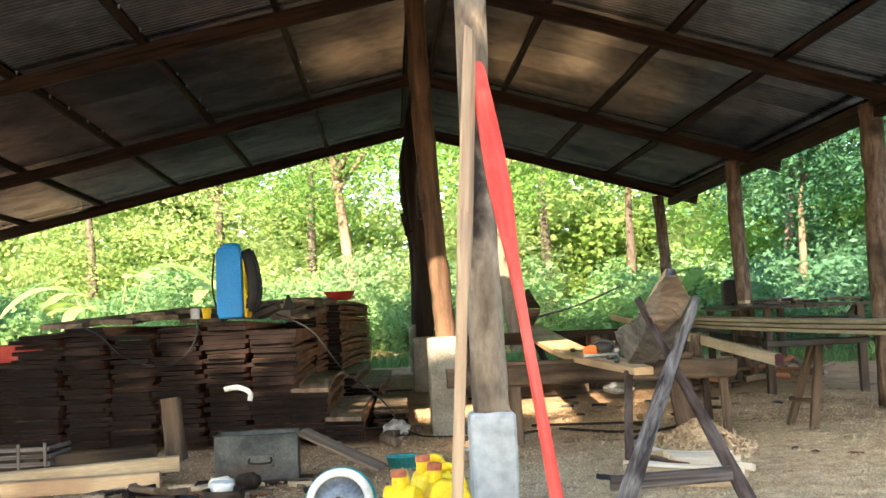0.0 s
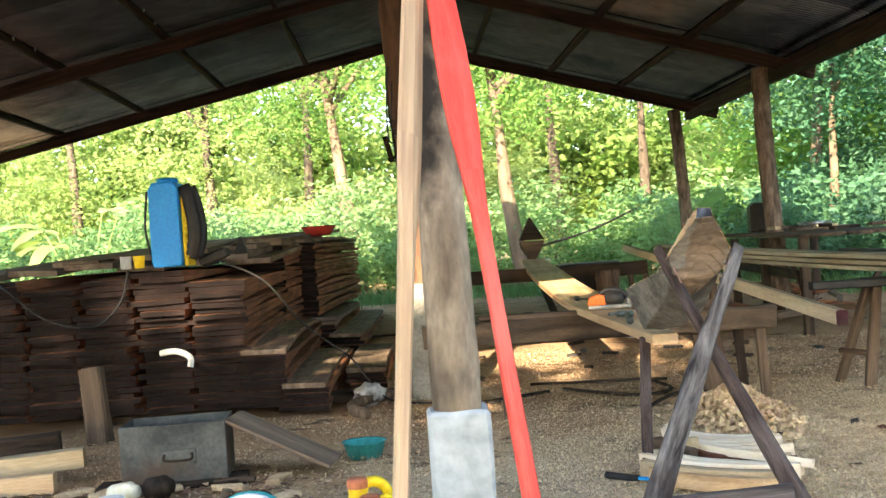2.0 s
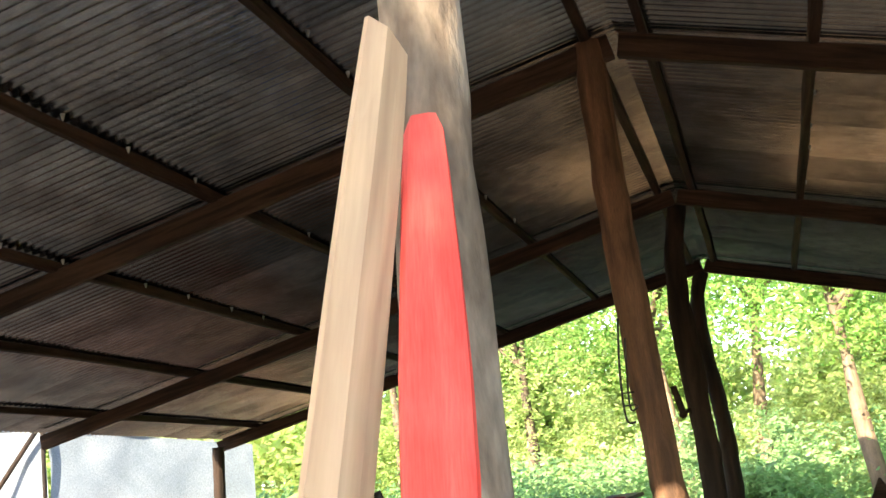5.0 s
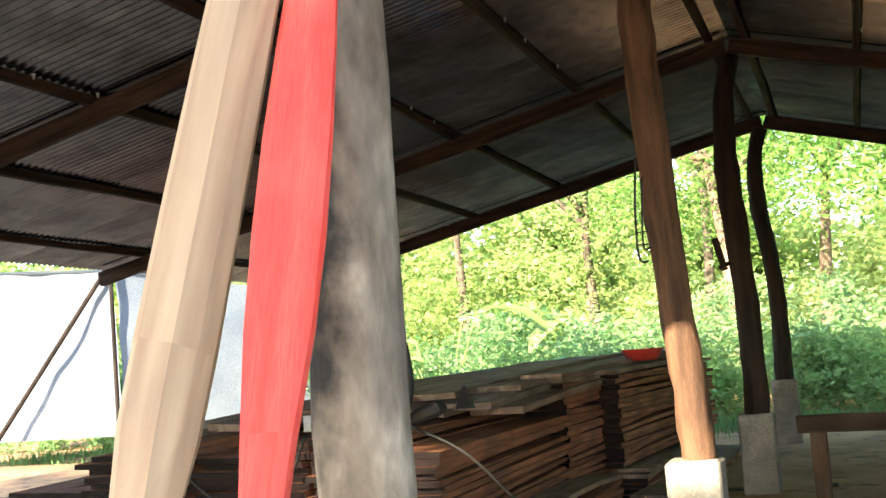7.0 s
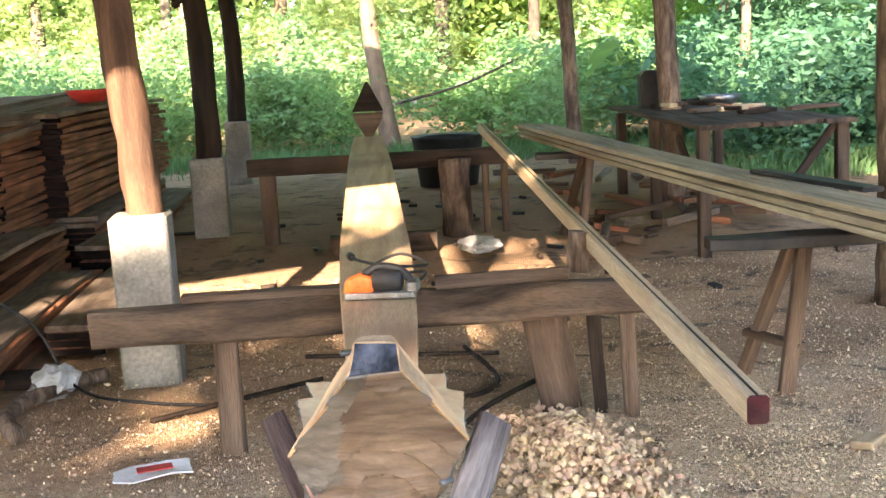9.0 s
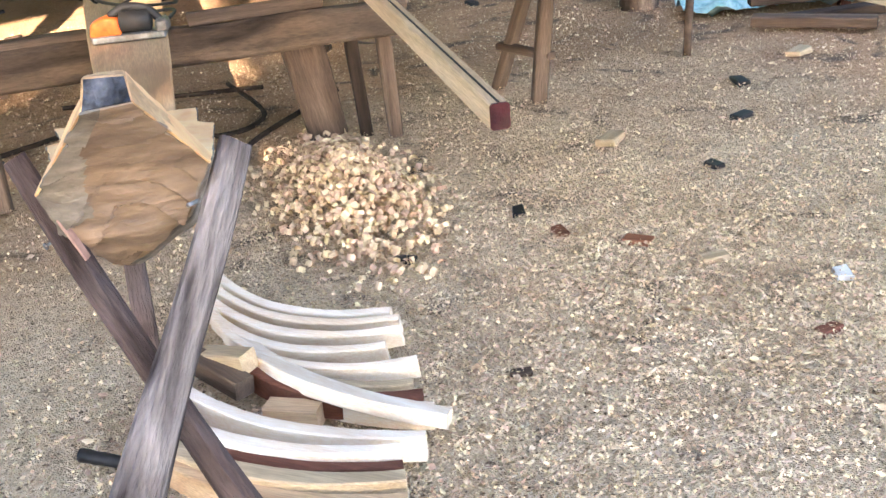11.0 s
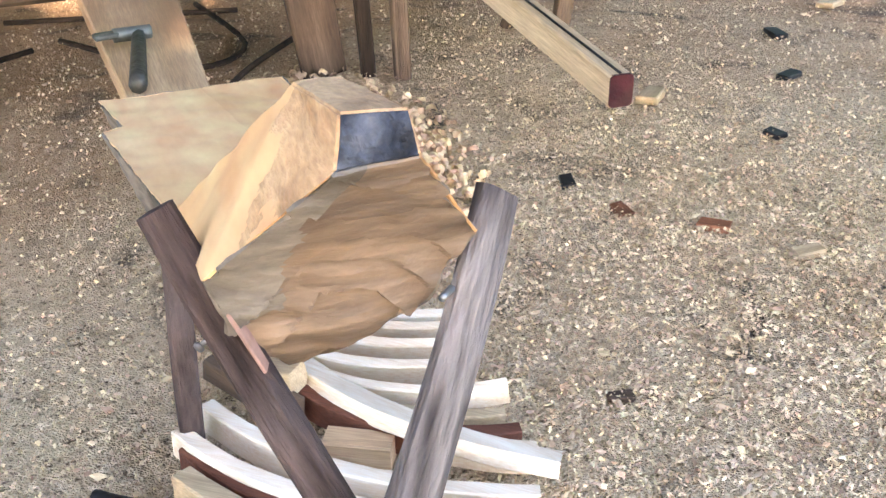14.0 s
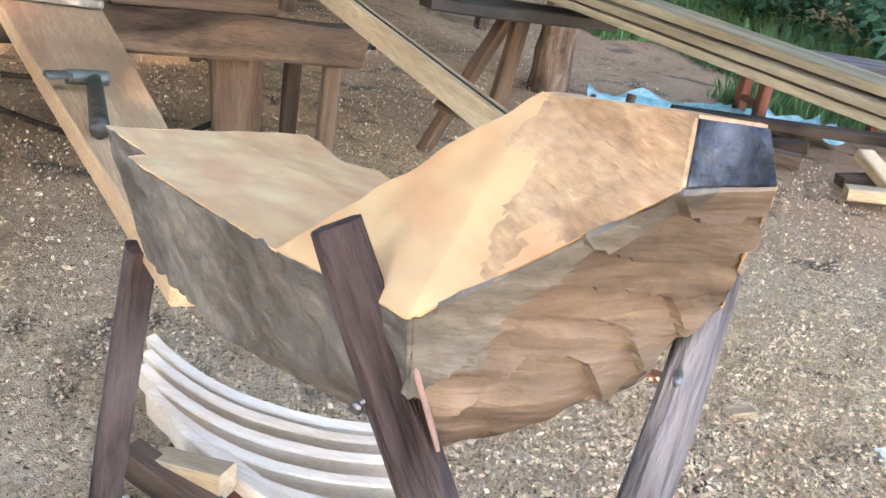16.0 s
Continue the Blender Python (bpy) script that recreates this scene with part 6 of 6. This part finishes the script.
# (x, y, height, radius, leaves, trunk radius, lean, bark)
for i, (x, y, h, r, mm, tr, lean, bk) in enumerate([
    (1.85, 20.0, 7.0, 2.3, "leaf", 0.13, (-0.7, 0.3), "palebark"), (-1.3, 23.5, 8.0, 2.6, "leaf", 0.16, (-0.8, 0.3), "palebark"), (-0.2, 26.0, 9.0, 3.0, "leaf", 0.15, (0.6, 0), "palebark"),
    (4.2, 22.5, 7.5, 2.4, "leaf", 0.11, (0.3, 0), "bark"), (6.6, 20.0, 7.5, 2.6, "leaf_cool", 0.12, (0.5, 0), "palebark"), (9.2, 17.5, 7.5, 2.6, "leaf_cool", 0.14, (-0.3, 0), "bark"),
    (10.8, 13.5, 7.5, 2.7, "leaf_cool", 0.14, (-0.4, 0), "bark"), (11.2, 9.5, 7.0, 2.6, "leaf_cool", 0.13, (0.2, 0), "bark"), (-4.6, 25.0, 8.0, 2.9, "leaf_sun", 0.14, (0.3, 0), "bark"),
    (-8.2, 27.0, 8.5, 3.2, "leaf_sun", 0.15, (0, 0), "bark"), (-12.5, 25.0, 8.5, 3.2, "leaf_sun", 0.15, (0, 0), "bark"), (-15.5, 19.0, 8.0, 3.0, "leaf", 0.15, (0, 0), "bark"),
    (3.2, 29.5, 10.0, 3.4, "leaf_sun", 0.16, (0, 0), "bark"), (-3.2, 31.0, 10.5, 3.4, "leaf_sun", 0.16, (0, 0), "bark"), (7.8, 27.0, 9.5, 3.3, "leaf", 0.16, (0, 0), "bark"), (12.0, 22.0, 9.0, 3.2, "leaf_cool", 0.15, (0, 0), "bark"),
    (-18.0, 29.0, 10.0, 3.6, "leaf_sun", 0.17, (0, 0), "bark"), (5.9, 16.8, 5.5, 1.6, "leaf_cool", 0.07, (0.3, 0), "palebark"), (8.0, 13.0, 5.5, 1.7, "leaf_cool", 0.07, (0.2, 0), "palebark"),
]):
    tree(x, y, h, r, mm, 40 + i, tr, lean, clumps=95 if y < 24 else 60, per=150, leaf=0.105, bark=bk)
# unseen trees added behind the walker to block the sun except one gap
for i, (x, y, h, r) in enumerate([(-13.0, -6.5, 12, 3.2), (-10.2, -6.5, 12.5, 3.0), (-7.0, -6.5, 12.5, 2.2), (-5.4, -7.4, 9.2, 1.5), (-2.8, -6.0, 8.5, 2.4), (0.6, -6.5, 12.5, 2.3), (4.0, -6.5, 12, 2.8)]):
    tree(x, y, h, r, "leaf", 90 + i, 0.14, clumps=110, per=60, leaf=0.5, crown_low=0.25, label="unseen leafy tree added to block the sun")


def undergrowth():
    rng = np.random.default_rng(7)
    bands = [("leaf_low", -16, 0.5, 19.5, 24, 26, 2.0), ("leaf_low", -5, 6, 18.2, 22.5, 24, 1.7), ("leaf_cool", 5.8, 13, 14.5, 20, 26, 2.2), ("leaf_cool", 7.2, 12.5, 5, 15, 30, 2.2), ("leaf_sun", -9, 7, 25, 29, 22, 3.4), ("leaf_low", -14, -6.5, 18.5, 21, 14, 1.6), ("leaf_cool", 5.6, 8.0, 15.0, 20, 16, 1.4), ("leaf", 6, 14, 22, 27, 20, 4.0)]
    for i, (mm, x0, x1, y0, y1, k, top) in enumerate(bands):
        pts = []
        for _ in range(k):
            x, y = rng.uniform(x0, x1), rng.uniform(y0, y1)
            r = rng.uniform(0.7, 1.4)
            h = top * rng.uniform(0.55, 1.1)
            pts.append(crown_points(rng, (x, y, rise(y) + h * 0.5), r, 20, 130, h * 0.55 / r))
        p = np.concatenate(pts)
        p = p[p[:, 2] > 0.05]
        t = thing("undergrowth", ((x0 + x1) / 2, (y0 + y1) / 2, 0.2), "dense tangled green undergrowth round the yard", "undergrowth", kind="stuff")
        attach("foliage", leaf_mesh("foliage", p, 0.10 * (0.5 + rng.random(len(p))), i + 5, 0.1), M[mm], t)


undergrowth()


def far_woods():
    rng = np.random.default_rng(17)
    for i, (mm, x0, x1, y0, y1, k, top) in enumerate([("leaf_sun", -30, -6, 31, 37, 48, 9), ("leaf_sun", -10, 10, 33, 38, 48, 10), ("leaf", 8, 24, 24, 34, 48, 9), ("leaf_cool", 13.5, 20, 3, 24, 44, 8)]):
        pts = []
        for _ in range(k):
            x, y = rng.uniform(x0, x1), rng.uniform(y0, y1)
            h = top * rng.uniform(0.35, 1.0)
            pts.append(crown_points(rng, (x, y, h * 0.5), 2.2, 22, 80, h * 0.5 / 2.2))
        p = np.concatenate(pts)
        p = p[p[:, 2] > 0]
        t = thing("far_woods", ((x0 + x1) / 2, (y0 + y1) / 2, 0.2), "sunlit wall of distant green woodland", "woods", kind="stuff")
        attach("foliage", leaf_mesh("foliage", p, 0.24 * (0.5 + rng.random(len(p))), i + 25, 0.1, 0.6), M[mm], t)


far_woods()


def grass():
    rng = np.random.default_rng(9)
    areas = [(5.5, 6.6, 9.0, 11.5, 7000), (6.2, 8.5, 9.2, 14.5, 9000), (5.0, 7.5, 13.5, 18, 9000), (-3, 6, 16.6, 19.5, 12000), (-12, -3, 16.5, 19, 9000), (6.0, 8, 7.0, 9.2, 2500)]
    pts = []
    for x0, x1, y0, y1, n in areas:
        q = np.stack([rng.uniform(x0, x1, n), rng.uniform(y0, y1, n), np.zeros(n)], 1)
        pts.append(q)
    p = np.concatenate(pts)
    keep = np.array([noise.noise(Vector((a[0] * 0.8, a[1] * 0.8, 3))) > -0.25 for a in p])
    p = p[keep]
    n = len(p)
    h = 0.06 + 0.16 * rng.random(n) ** 2
    a = rng.uniform(0, 6.28, n)
    w = 0.003 + 0.005 * rng.random(n)
    lean = h * rng.uniform(0.1, 0.7, n)
    b = rng.uniform(0, 6.28, n)
    z = np.array([rise(v) for v in p[:, 1]])
    base = np.stack([p[:, 0], p[:, 1], z - 0.01], 1)
    side = np.stack([np.cos(a) * w, np.sin(a) * w, np.zeros(n)], 1)
    tip = base + np.stack([np.cos(b) * lean, np.sin(b) * lean, h], 1)
    mid = base + np.stack([np.cos(b) * lean * 0.3, np.sin(b) * lean * 0.3, h * 0.6], 1)
    quad = np.stack([base - side, base + side, mid + side * 0.8, tip, mid - side * 0.8], 1)
    me = bpy.data.meshes.new("grass")
    me.vertices.add(n * 5)
    me.vertices.foreach_set("co", quad.astype(np.float32).ravel())
    me.loops.add(n * 5)
    me.loops.foreach_set("vertex_index", np.arange(n * 5, dtype=np.int32))
    me.polygons.add(n)
    me.polygons.foreach_set("loop_start", np.arange(0, n * 5, 5, dtype=np.int32))
    me.update(calc_edges=True)
    t = thing("grass", (5.5, 12, 0.1), "tufts of green grass at the edge of the earth floor", "grass", kind="stuff")
    attach("blades", me, M["grass"], t)


grass()


def broad_plant(x, y, n, length, material, seed, label):
    rng = random.Random(seed)
    t = thing("broadleaf_plant", (x, y, rise(y)), label, "plant", "broadleaf plants")
    for k in range(n):
        a = rng.uniform(0, 6.28)
        L = length * rng.uniform(0.7, 1.1)
        w = L * 0.15
        e = rng.uniform(0.5, 1.2)
        base = Vector((x, y, rise(y) + 0.1))
        stem = [base + Vector((math.cos(a) * L * 0.45 * f, math.sin(a) * L * 0.45 * f, L * e * f)) for f in (0, 0.5, 1)]
        dirn = Vector((math.cos(a), math.sin(a), 0))
        sd = Vector((-math.sin(a), math.cos(a), 0))
        bm = bmesh.new()
        rows = []
        for i in range(9):
            f = i / 8
            c = stem[2] + dirn * L * f * 0.9 + Vector((0, 0, L * (0.35 * f - 0.65 * f * f)))
            hw = w * math.sin(math.pi * min(1, 0.08 + f * 0.92)) ** 0.7
            rows.append([bm.verts.new(c - sd * hw + Vector((0, 0, hw * 0.25))), bm.verts.new(c), bm.verts.new(c + sd * hw + Vector((0, 0, hw * 0.25)))])
        for r, s in zip(rows, rows[1:]):
            for i in range(2):
                bm.faces.new((r[i], r[i + 1], s[i + 1], s[i]))
        tube(bm, stem, [0.02, 0.016, 0.01], 6)
        part("leaf", bm, M[material], t, smooth=True)


for i, (x, y, n, L, mm, lab) in enumerate([(6.2, 17.2, 10, 1.3, "leaf_cool", "broadleaf banana-like plant beside the grass"), (5.4, 18.4, 9, 1.2, "leaf", "broadleaf plant among the undergrowth"), (7.2, 15.4, 9, 1.3, "leaf_cool", "broadleaf plant in deep green shade"), (-5.2, 19.0, 10, 1.4, "leaf_sun", "light green broadleaf plant in the sun"),
                                            (-3.2, 20.5, 9, 1.3, "leaf_sun", "light green banana-like plant in the sun"), (8.4, 11.2, 9, 1.2, "leaf_cool", "broadleaf plant at the wood edge"), (7.6, 9.2, 8, 1.0, "leaf_cool", "low broadleaf plant by the grass")]):
    broad_plant(x, y, n, L, mm, 60 + i, lab)
fallen = thing("fallen_trunk", (3, 19, 0.2), "dark fallen trunk lying in the undergrowth", "log")
rod("log", [(1.9, 18.9, 0.85), (2.8, 19.1, 1.05), (3.7, 19.3, 1.4)], 0.018, M["bark"], fallen, n=12, wob=0.2)
# loose things in the yard come down with the dip
for ob in list(scene.objects):
    if ob.parent is None and ob.name.split(".")[0] in ("yellow_jerrycan", "blue_canister", "stone_stool", "electric_saw", "short_board", "concrete_lump", "metal_rod", "bamboo_pole", "black_pan", "stone", "foam_box", "scrap_tin", "wood_scrap"):
        ob.location.z += rise(ob.location.y)
